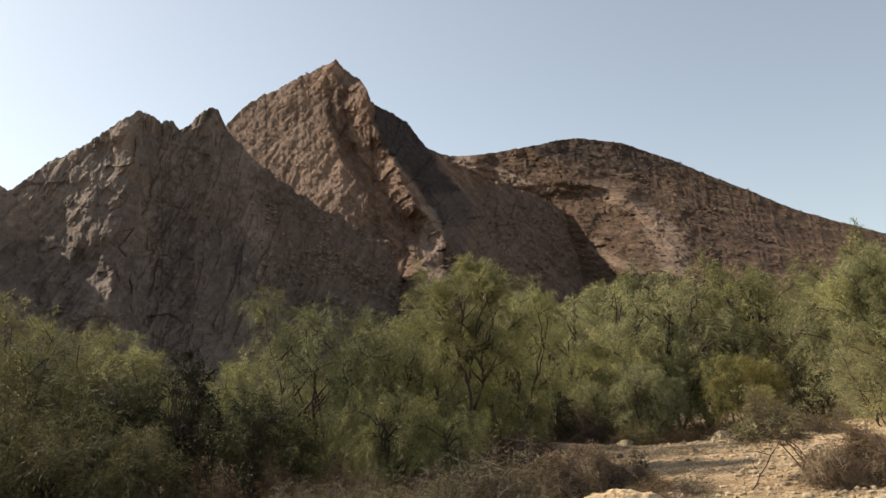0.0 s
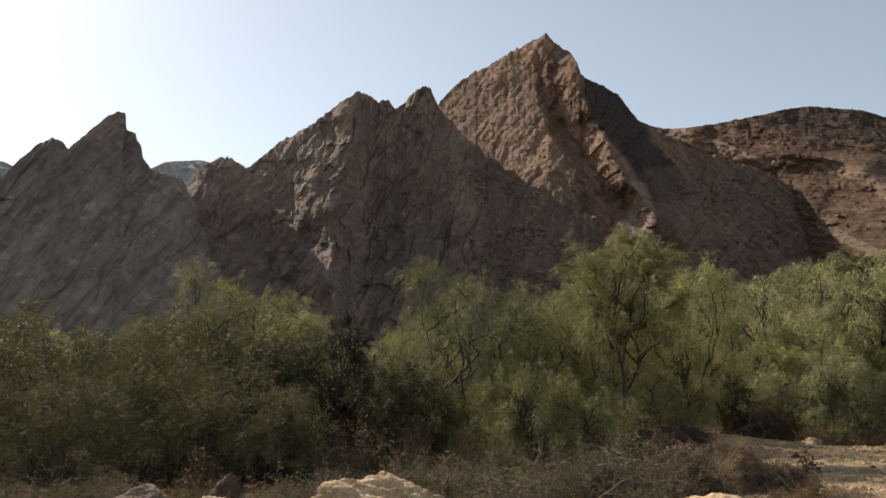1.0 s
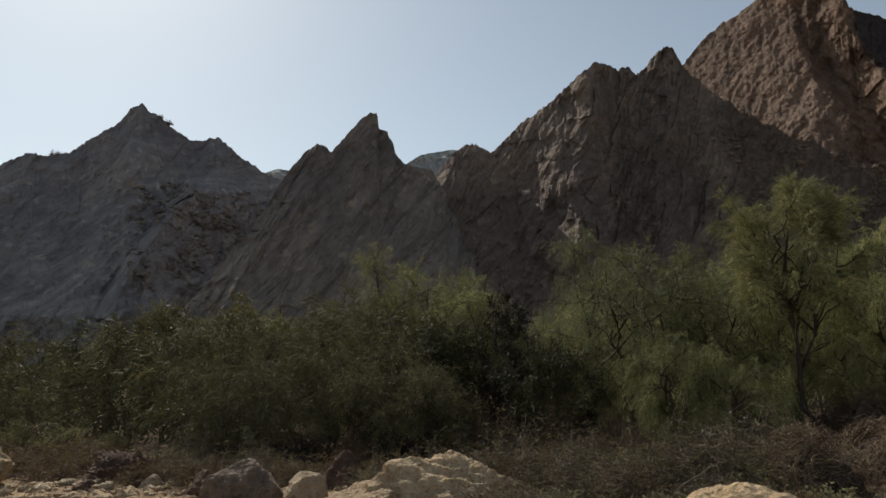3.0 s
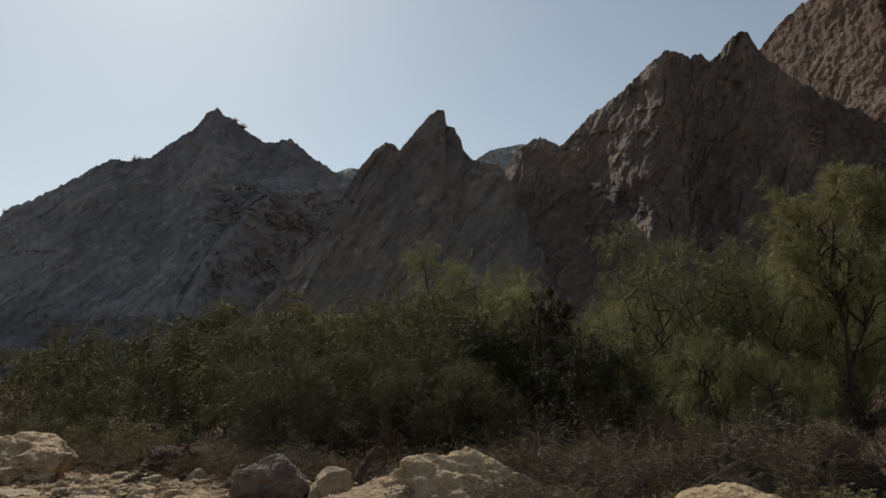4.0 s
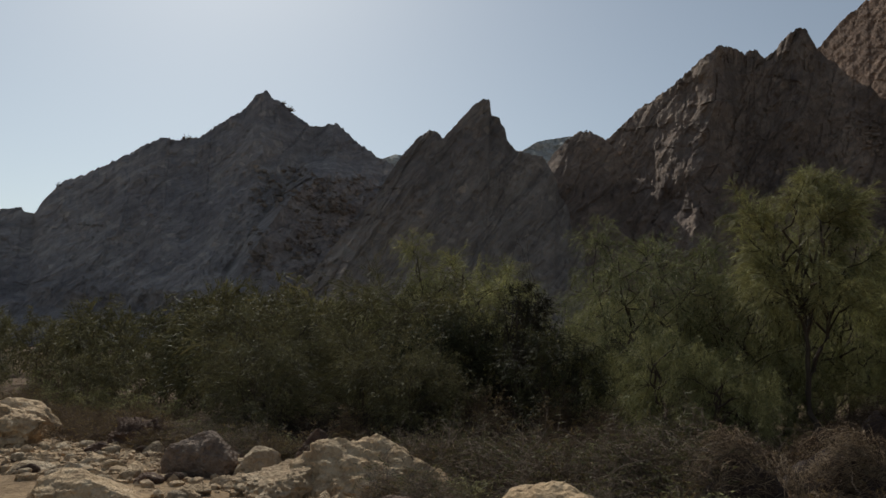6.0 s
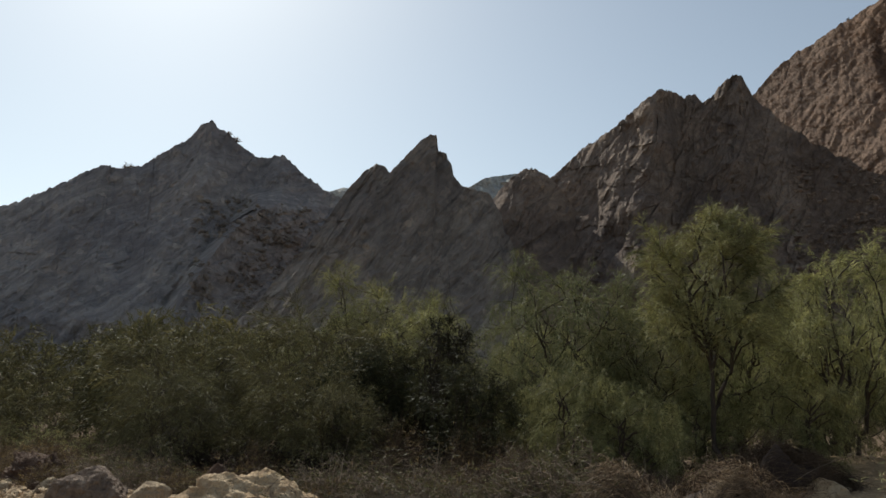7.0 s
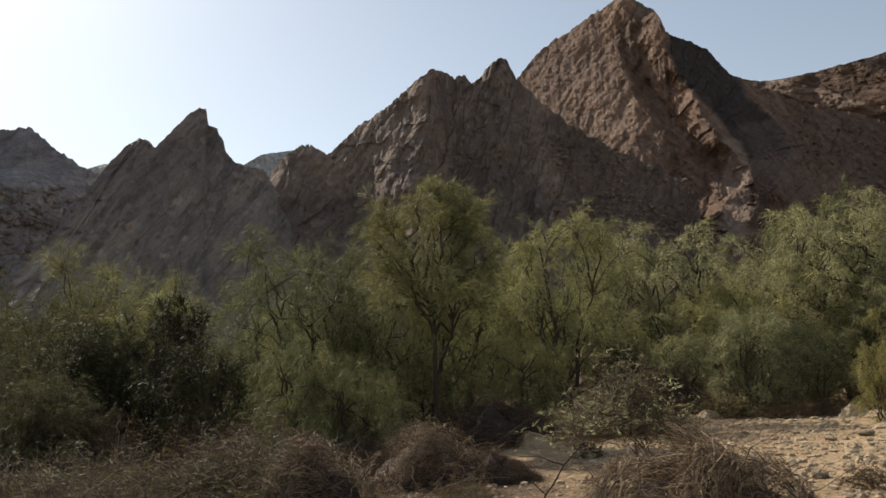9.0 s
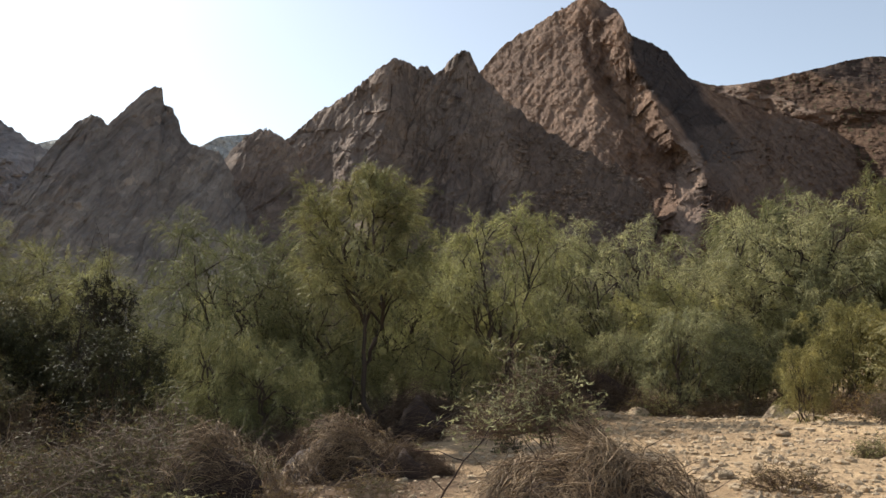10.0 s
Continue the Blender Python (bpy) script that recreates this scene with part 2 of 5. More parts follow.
def mesh_object(name, verts, faces, mat, parent=None, label="", shaded=True):
    me = bpy.data.meshes.new(name)
    verts = np.asarray(verts, dtype=np.float32)
    faces = np.asarray(faces, dtype=np.int32)
    k = faces.shape[1]
    me.vertices.add(len(verts))
    me.vertices.foreach_set("co", verts.ravel())
    me.loops.add(faces.size)
    me.loops.foreach_set("vertex_index", faces.ravel())
    me.polygons.add(len(faces))
    me.polygons.foreach_set("loop_start", np.arange(0, faces.size, k, dtype=np.int32))
    me.polygons.foreach_set("use_smooth", np.full(len(faces), shaded))
    me.update(calc_edges=True)
    me.materials.append(mat)
    ob = new(name, me)
    if parent is not None:
        ob.parent = parent
    if label:
        tagged(ob, label)
    return ob


def grid_faces(nu, nv):
    i = np.arange(nu * nv).reshape(nu, nv)
    return np.stack([i[:-1, :-1], i[1:, :-1], i[1:, 1:], i[:-1, 1:]], -1).reshape(-1, 4)


# ---- ground ----
def ground_z(x, y):
    """Stony valley floor that falls to the west, with a slight bank under the path and a sandy shoal among the trees."""
    x, y = np.asarray(x, float), np.asarray(y, float)
    xs = np.clip(x, -38, 22)
    base = 0.12 + 0.052 * (xs - 5)
    base = base - 0.022 * np.clip(y - 27, 0, 40)
    path_y = 0.75 * x + 0.4
    away = np.abs(y - np.clip(path_y, -3, 12)) * 0.8
    bank = 0.30 * np.exp(-(away / 3.5) ** 2)
    lumps = 0.10 * fbm(x * 0.35, y * 0.35, octaves=4, seed=5) + 0.03 * fbm(x * 2.1, y * 2.1, octaves=3, seed=9)
    near = 1 - smooth(60, 200, np.hypot(x, y))
    roll = 3.0 * fbm(x * 0.008, y * 0.008, octaves=3, seed=3) * (1 - near)
    shoal = 0.65 * np.exp(-((x - 1.8) / 3.2) ** 2 - ((y - 29.5) / 4.5) ** 2)
    return base + bank + shoal + lumps * near + roll


def build_ground():
    n = 270
    s = np.linspace(-1, 1, n)
    w = np.sign(s) * (26 * np.abs(s) + 3174 * np.abs(s) ** 7)
    gx, gy = np.meshgrid(w - 2, w + 14, indexing="ij")
    v = np.stack([gx, gy, ground_z(gx, gy)], -1).reshape(-1, 3)
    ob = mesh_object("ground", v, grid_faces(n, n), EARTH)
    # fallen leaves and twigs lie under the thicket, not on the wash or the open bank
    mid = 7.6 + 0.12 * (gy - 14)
    # beside the wash, shade on bare gravel is put into the litter colour too
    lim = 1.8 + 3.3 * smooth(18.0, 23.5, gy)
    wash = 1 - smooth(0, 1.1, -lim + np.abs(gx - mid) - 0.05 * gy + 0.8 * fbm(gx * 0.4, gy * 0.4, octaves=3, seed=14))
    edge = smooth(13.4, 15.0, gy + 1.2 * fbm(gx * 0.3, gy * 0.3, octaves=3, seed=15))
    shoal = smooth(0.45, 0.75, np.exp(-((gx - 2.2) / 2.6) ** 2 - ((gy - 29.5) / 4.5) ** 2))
    litter_shade_amount = (edge * (1 - wash) * (1 - shoal) * 0.92 * (1 - smooth(400, 900, np.hypot(gx, gy)))).ravel()
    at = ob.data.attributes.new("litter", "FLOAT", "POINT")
    at.data.foreach_set("value", litter_shade_amount.astype(np.float32))
    return tagged(ob, "dry sandy valley floor with pebbles and pale dust", "ground", kind="structure")


build_ground()


# ---- mountains: surfaces laid out by bearing (degrees, west positive), elevation and distance round the middle of the path ----
HUB = np.array((5.0, 3.5, 2.05))


def spur(az, el, line, height, west, east, fade=1.5):
    """A rib standing out from the face: line of (bearing, elevation) from top to bottom, sloping off over west and east degrees."""
    p = np.array(sorted(line, key=lambda q: q[1]))
    d = az - np.interp(el, p[:, 1], p[:, 0])
    bumpy = np.where(d > 0, 1 - d / west, 1 + d / east)
    along = smooth(p[0, 1] - fade, p[0, 1] + fade * 0.3, el) * (1 - smooth(p[-1, 1], p[-1, 1] + fade, el))
    return height * np.clip(bumpy, 0, None) * along


def mountain(name, crest, far, foot, bend, spurs, dip, rough, mat, label, cols, rows, seed, jag=0.12, ledges=0.4, low=-1.2, calm=(), marks=(), plates=(26.0, 9.0), facet=1.0, blunt=1.0, crack=0.1):
    """crest: (bearing, elevation) from west to east; far: (bearing, distance) of the crest; foot: (bearing, distance)
    of the base;
    bend: how the face steepens; dip: lean of the beds in degrees; rough: metres of relief;
    calm: smoother slabs and scree slopes; marks: belts of painted shade, painted sunlight, pink rock or scree; plates:
    length and breadth of the broken slabs;
    facet: how proud they stand; crack: depth of the joints; blunt: weight of the rounded forms."""
    c = np.array(sorted(crest))
    a0, a1 = c[0, 0], c[-1, 0]
    az1 = np.linspace(a0, a1, cols)
    top = np.interp(az1, c[:, 0], c[:, 1])
    zero = np.zeros_like(az1)
    top = top + jag * fbm(az1 * 2.2, zero, octaves=5, gain=0.65, seed=seed) + 1.3 * jag * np.abs(fbm(az1 * 5, zero, octaves=3, gain=0.7, seed=seed + 7)) - 0.25 * jag
    f, b = np.array(sorted(far)), np.array(sorted(foot))
    rc, rb = np.interp(az1, f[:, 0], f[:, 1]), np.interp(az1, b[:, 0], b[:, 1])
    s = np.linspace(0, 1, rows)
    v = np.where(s < 0.14, 0.26 * s / 0.14, 0.26 + 0.74 * (s - 0.14) / 0.86)
    AZ = np.repeat(az1[:, None], rows, 1)
    EL = low + (top[:, None] - low) * v[None, :]
    R = rb[:, None] + (rc - rb)[:, None] * v[None, :] ** bend
    mid = float(np.mean(rc))
    X, Y = np.radians(AZ) * mid, np.radians(EL) * mid
    ca, sa = math.cos(radians(dip)), math.sin(radians(dip))
    U, W = X * ca + Y * sa, -X * sa + Y * ca
    relief = np.zeros_like(R)
    for line, height, west, east in spurs:
        wob = 0.5 * fbm(X * 0.03, Y * 0.03, octaves=3, seed=seed + 31) + 0.28 * slab_noise(X / 16.0 + 0.4 * Y / 16.0, Y / 11.0, seed + 37)
        relief = relief + spur(AZ + wob, EL, line, height, west, east) * (0.92 + 0.3 * fbm(X * 0.05, Y * 0.05, octaves=3, seed=seed + 33))
    W = W + 9 * fbm(X * 0.02, Y * 0.02, octaves=3, seed=seed + 71)
    beds = fbm(U * 0.016, W * 0.07, octaves=5, gain=0.55, seed=seed + 11, ridged=True)
    slabs = fbm(U * 0.03, W * 0.22, octaves=3, gain=0.5, seed=seed + 17)
    broken = fbm(X * 0.022, Y * 0.022, octaves=6, gain=0.55, seed=seed + 23, ridged=True)
    crumbs = fbm(X * 0.4, Y * 0.4, octaves=2, gain=0.6, seed=seed + 81)
    warp = 14 * fbm(X * 0.012, Y * 0.012, octaves=2, seed=seed + 51)
    gully = fbm((X + warp) * 0.028, Y * 0.006, octaves=5, gain=0.6, seed=seed + 29, ridged=True)
    chips = fbm(X * 0.15, Y * 0.15, octaves=3, gain=0.6, seed=seed + 61)
    q = W / 15.0 + 1.1 * fbm(X * 0.02, Y * 0.02, octaves=3, seed=seed + 91)
    p = W / 5.0 + U / 60.0 + 1.4 * fbm(X * 0.045, Y * 0.045, octaves=3, seed=seed + 97)
    ledge = (q - np.floor(q)) ** 1.3 + 0.35 * (p - np.floor(p))
    block = np.round(2.5 * fbm(U * 0.03, W * 0.09, octaves=3, seed=seed + 103)) / 2.5
    patchy = smooth(-0.25, 0.35, fbm(X * 0.009, Y * 0.009, octaves=3, seed=seed + 109))
    rag = 0.6 * fbm(X * 0.05, Y * 0.05, octaves=4, seed=seed + 131)
    still = np.zeros_like(R)
    for line, amount, west, east in calm:
        still = np.maximum(still, amount * smooth(0, 0.35, spur(AZ + rag, EL, line, 1.0, west, east)))
    wild = 1 - still
    wu = U + 5 * fbm(X * 0.03, Y * 0.03, octaves=3, seed=seed + 141)
    ww = W + 3 * fbm(X * 0.06, Y * 0.06, octaves=3, seed=seed + 143)
    coarse = slab_noise(wu / plates[0], ww / plates[1], seed + 151, 0.5, crack)
    medium = slab_noise(wu / (0.42 * plates[0]) + 3.3, ww / (0.40 * plates[1]), seed + 157, 0.5, crack)
    small = slab_noise(wu / (0.17 * plates[0]) + 7.7, ww / (0.2 * plates[1]), seed + 163)
    rounded = 0.7 * beds + (0.3 + 0.7 * patchy) * broken + 0.7 * gully + 0.4 * block
    relief = relief + rough * (blunt * rounded * wild + 0.3 * slabs + (0.12 + 0.3 * patchy) * chips * (0.15 + 0.85 * wild) + 0.3 * crumbs + 0.6 * ledges * ledge * (0.6 + 0.4 * wild)
                               + facet * (1.0 * coarse + 0.5 * medium + 0.22 * small) * (0.35 + 0.65 * wild))
    R = R - relief
    a, e = np.radians(AZ), np.radians(EL)
    front = np.stack([HUB[0] - R * np.sin(a), HUB[1] + R * np.cos(a), HUB[2] + R * np.tan(e)], -1)
    # the far side falls away behind the crest
    nb = 14
    k = np.linspace(0, 1, nb)[1:]
    Rk = R[:, -1:] + (rc * 0.42)[:, None] * k[None, :]
    crest_z = front[:, -1:, 2]
    Zk = crest_z * (1 - k[None, :] ** 0.9) - 8 * k[None, :] + 6 * fbm(X[:, -1:] * 0.03 + 0 * k, k[None, :] * 4 + 0 * Rk, octaves=4, seed=seed + 41) * np.sin(k * np.pi)[None, :]
    ak = a[:, -1:] + 0 * Rk
    back = np.stack([HUB[0] - Rk * np.sin(ak), HUB[1] + Rk * np.cos(ak), Zk], -1)
    allv = np.concatenate([front, back], 1)
    ob = tagged(mesh_object(name, allv.reshape(-1, 3), grid_faces(cols, rows + nb - 1), mat, shaded=False), label, "mountain")
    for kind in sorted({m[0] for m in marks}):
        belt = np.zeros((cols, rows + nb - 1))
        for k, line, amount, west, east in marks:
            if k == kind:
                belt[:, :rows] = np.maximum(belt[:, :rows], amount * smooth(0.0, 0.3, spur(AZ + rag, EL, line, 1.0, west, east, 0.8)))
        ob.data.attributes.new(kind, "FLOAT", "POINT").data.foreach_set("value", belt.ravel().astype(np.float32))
    return az1, front[:, -1], AZ, EL, front


def build_mountains():
    crests = {}
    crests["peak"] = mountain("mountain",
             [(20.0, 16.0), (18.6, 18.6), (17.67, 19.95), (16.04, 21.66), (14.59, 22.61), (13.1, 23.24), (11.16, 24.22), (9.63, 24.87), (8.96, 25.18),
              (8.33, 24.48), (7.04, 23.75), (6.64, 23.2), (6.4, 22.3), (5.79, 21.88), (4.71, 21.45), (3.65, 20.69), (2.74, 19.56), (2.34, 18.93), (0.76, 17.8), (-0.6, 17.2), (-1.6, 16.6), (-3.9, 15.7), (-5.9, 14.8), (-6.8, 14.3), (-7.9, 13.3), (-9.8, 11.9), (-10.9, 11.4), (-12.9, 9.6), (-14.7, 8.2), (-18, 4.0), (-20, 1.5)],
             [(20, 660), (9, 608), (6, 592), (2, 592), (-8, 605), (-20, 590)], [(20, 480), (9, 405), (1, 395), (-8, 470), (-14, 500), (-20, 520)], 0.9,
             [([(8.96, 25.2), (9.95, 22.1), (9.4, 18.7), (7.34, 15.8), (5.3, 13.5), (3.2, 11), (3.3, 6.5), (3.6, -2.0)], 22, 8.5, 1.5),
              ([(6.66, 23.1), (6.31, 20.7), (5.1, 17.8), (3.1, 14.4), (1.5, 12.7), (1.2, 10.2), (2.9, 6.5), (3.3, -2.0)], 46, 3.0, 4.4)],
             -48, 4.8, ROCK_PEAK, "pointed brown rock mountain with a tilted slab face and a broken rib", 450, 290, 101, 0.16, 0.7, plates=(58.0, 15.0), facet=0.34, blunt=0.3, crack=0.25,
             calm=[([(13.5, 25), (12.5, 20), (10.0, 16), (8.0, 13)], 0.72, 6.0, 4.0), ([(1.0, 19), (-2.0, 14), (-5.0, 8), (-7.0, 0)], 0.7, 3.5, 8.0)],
             # dark belts paint the shade east of the rib and in the gully
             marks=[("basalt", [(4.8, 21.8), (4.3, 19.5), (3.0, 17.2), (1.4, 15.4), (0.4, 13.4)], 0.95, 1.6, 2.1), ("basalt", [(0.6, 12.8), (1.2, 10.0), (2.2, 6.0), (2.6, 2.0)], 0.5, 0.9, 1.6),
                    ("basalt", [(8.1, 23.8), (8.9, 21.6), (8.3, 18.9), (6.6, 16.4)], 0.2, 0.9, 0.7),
                    # first blush paints sunlight onto the slab face, second is the pink rib foot
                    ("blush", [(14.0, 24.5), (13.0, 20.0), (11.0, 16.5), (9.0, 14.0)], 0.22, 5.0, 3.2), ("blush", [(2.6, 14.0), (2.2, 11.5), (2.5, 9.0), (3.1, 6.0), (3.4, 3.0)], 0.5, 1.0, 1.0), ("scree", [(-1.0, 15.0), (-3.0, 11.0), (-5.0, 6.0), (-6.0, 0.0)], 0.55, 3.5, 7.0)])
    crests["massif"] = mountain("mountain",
             [(34.5, 11.5), (32.05, 14.75), (31.43, 15.26), (30.39, 16.21), (29.55, 17.04), (28.28, 17.74), (27.0, 18.68), (25.71, 19.49), (25.06, 20.28), (24.2, 20.68), (23.72, 21.15),
              (22.9, 20.86), (22.04, 20.38), (21.26, 20.64), (20.75, 20.03), (20.1, 20.41), (19.23, 21.25), (18.45, 21.61), (18.02, 21.44), (17.53, 20.52), (17.25, 19.9), (16.36, 19.1), (14.9, 17.7), (14.3, 17.5), (13.7, 16.7), (13.0, 16.5), (12.3, 15.7), (11.6, 15.6), (10.4, 14.5), (9.2, 14.2), (8.4, 13.4), (7.4, 13.3), (6.7, 12.5), (5.85, 12.1), (4.9, 10.0), (4.6, 7.2), (4.0, 3.5), (3.4, 0.5)],
             [(34.5, 400), (24, 415), (18, 450), (11, 458), (7, 465), (3.4, 475)], [(34.5, 320), (24, 305), (18, 330), (10, 370), (3.4, 425)], 0.85,
             [([(23.7, 21.1), (23.9, 17.5), (25.1, 12.5), (25.2, 8.0), (25.6, -2.0)], 35, 8.0, 1.7),
              ([(18.3, 21.6), (18.6, 17.0), (19.6, 11.0), (20.2, 5.0), (20.6, -2.0)], 20, 3.0, 3.0)],
             -68, 4.0, ROCK_GREY, "dark craggy rock massif with twin summits and steep shaded cliffs", 370, 260, 211, 0.2, 0.55, plates=(20.0, 6.5), facet=0.42, blunt=0.4,
             calm=[([(12.0, 17.5), (11.0, 12.0), (10.0, 5.0), (9.5, -1.0)], 0.8, 3.8, 8.0)],
             # dark belts paint shade into the cliffs east of the summit ribs
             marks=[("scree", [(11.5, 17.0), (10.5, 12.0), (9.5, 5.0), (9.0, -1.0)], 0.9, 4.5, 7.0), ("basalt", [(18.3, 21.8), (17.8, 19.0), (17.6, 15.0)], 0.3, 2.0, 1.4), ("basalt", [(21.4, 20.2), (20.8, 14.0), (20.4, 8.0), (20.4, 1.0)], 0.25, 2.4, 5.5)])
    crests["knob"] = mountain("mountain",
             [(40.5, 8.0), (37.29, 12.2), (36.23, 12.99), (35.38, 14.18), (34.32, 15.27), (33.48, 15.72), (32.65, 15.76), (31.85, 15.32), (31.25, 14.81), (30.28, 13.56), (28.5, 10.5), (26.5, 6.0), (25.5, 2.5)],
             [(40, 370), (33, 385), (26, 370)], [(40, 300), (33, 290), (26, 300)], 0.9,
             [([(34.6, 15.2), (35.6, 12.5), (36.4, 9.0), (37.0, 4.0)], 14, 3.0, 5.0)],
             -50, 3.2, ROCK_GREY, "rounded rock knob wedged between steeper ridges", 170, 170, 307, 0.15, plates=(20.0, 8.0), facet=0.5, blunt=0.6)
    mountain("mountain",
             [(57.5, 1.0), (54.5, 3.2), (52.99, 4.6), (51.44, 6.9), (49.83, 8.8), (48.2, 11.2), (47.38, 12.66), (46.54, 13.9), (45.49, 15.14), (44.64, 15.75), (44.09, 15.63), (43.58, 15.23), (42.72, 16.16), (41.65, 17.37), (40.58, 18.07),
              (40.18, 18.03), (40.05, 16.94), (39.4, 16.82), (39.28, 16.2), (38.98, 15.95), (38.8, 15.12), (38.5, 14.8), (38.2, 14.42), (37.24, 14.16), (36.19, 14.0), (35.6, 13.2), (35.1, 12.3), (34.9, 11.2), (34.2, 10.3), (33.9, 8.6), (33.1, 7.6), (32.8, 5.5), (31.9, 3.8), (31.0, 1.0)],
             [(57.5, 275), (47, 318), (40, 340), (31, 330)], [(57.5, 262), (47, 258), (40, 250), (31, 265)], 0.8,
             [([(40.3, 18.0), (41.5, 14.0), (44.0, 9.0), (46.0, 3.0)], 7, 4.0, 5.0),
              ([(44.6, 15.7), (46.5, 12.5), (49.5, 7.5), (51.5, 3.0)], 3.4, 0.5, 3.5),
              ([(46.0, 12.6), (48.0, 9.6), (50.6, 5.0), (52.0, 2.0)], 2.8, 0.5, 1.3),
              ([(48.6, 10.0), (50.4, 7.0), (52.2, 3.0)], 2.4, 0.5, 1.2),
              ([(45.6, 12.4), (47.2, 9.4), (49.0, 5.0), (50.0, 2.0)], 2.4, 0.5, 1.5)],
             -56, 3.2, ROCK_FIN, "steep grey-brown rock fin with a hooked summit and smooth slabs", 360, 220, 401, 0.12, 0.7, plates=(70.0, 10.0), facet=0.4, blunt=0.6)
    crests["west"] = mountain("mountain",
             [(84.0, 4.8), (79.0, 6.0), (74.9, 6.6), (73.66, 7.6), (72.41, 8.06), (71.4, 7.76), (70.5, 9.31), (69.87, 10.04), (68.87, 10.57), (67.5, 11.26), (66.64, 11.9), (65.41, 12.77), (63.97, 13.67), (62.83, 13.64),
              (61.31, 13.96), (60.75, 14.59), (59.41, 15.59), (58.25, 16.46), (57.67, 17.28), (56.87, 17.69), (56.45, 17.25), (55.41, 16.76), (54.15, 15.83), (53.31, 15.42), (52.27, 15.71), (51.65, 15.89), (50.8, 15.11), (49.52, 14.26),
              (48.25, 13.55), (47.4, 13.15), (45.71, 11.86), (43.5, 8.5), (42, 4)],
             [(96, 400), (75, 410), (57, 430), (42, 430)], [(96, 365), (75, 345), (57, 300), (42, 330)], 0.85,
             [([(56.9, 17.6), (58.0, 13.0), (59.5, 8.0), (61.0, 3.0)], 16, 6.0, 4.0),
              ([(53.0, 12.0), (55.0, 9.5), (57.0, 6.5), (58.5, 3.0)], 26, 1.0, 5.0),
              ([(64.0, 13.6), (66.0, 9.0), (68.5, 3.0)], 12, 4.0, 5.0)],
             -50, 3.6, ROCK_WEST, "broad dark rock mountain with a knobbed summit and stepped skyline", 400, 190, 503, 0.2, 0.15, plates=(28.0, 11.0), facet=0.42, blunt=0.75)
    crests["hill"] = mountain("mountain",
             [(14.0, 8.0), (9.0, 13.5), (5.0, 16.6), (2.05, 18.6), (0.34, 18.12), (-1.83, 18.06), (-4.02, 18.25), (-6.19, 18.42), (-7.71, 18.63), (-9.42, 18.62), (-10.86, 18.28), (-12.48, 17.95), (-14.05, 17.19), (-16.35, 16.08),
              (-18.91, 14.53), (-21.03, 13.36), (-23.4, 11.84), (-25.71, 10.73), (-27.3, 10.0), (-28.78, 9.33), (-33, 7.6), (-40, 5.4), (-52, 3.0)],
             [(14, 690), (0, 690), (-10, 660), (-52, 580)], [(14, 600), (0, 560), (-6, 530), (-12, 430), (-18, 310), (-30, 250), (-52, 260)], 1.0,
             [([(-5.5, 18.6), (-8.5, 15.6), (-11.6, 14.6), (-14.2, 12.7), (-15.5, 9.7), (-16.0, 6.0), (-16.5, -2.0)], 26, 5.0, 3.0),
              ([(-1.6, 17.6), (-6.0, 15.2), (-10.5, 11.5), (-13.5, 8.0), (-15.0, 5.0), (-15.6, -2.0)], 20, 6.0, 3.5)],
             25, 5.5, ROCK_HILL, "long red-brown stony hillside with scattered scrub", 380, 200, 601, 0.06, 0.15, plates=(14.0, 6.0), facet=0.28, blunt=0.6,
             calm=[([(-9.0, 20.0), (-18.0, 12.0), (-24.0, 6.0), (-30.0, 0.0)], 0.55, 14.0, 22.0)],
             # first and third blush paint sunlit strips; the second is a pale outcrop rib
             marks=[("blush", [(-0.6, 17.6), (-1.8, 17.2), (-3.9, 16.25), (-5.9, 15.26)], 0.6, 1.1, 1.1), ("blush", [(-10.6, 14.7), (-11.6, 14.3), (-13.1, 13.5), (-14.4, 12.4), (-15.4, 10.4), (-15.7, 8.6)], 0.36, 1.6, 0.9), ("blush", [(-9.5, 10.8), (-11.4, 9.4), (-13.3, 8.0)], 0.35, 0.7, 0.6), ("basalt", [(-6.0, 18.8), (-10.0, 18.2), (-15.0, 16.2)], 0.5, 5.0, 4.0)])
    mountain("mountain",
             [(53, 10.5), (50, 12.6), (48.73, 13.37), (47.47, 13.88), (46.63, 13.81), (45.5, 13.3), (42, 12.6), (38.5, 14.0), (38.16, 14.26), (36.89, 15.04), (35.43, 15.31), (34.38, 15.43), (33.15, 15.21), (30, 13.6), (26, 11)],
             [(53, 1200), (26, 1200)], [(53, 800), (26, 800)], 1.0, [], 20, 6.0, ROCK_FAR_HAZE, "distant rounded hill behind the ridges, haze put into its colour", 160, 60, 701, 0.04)
    return crests


CRESTS = build_mountains()


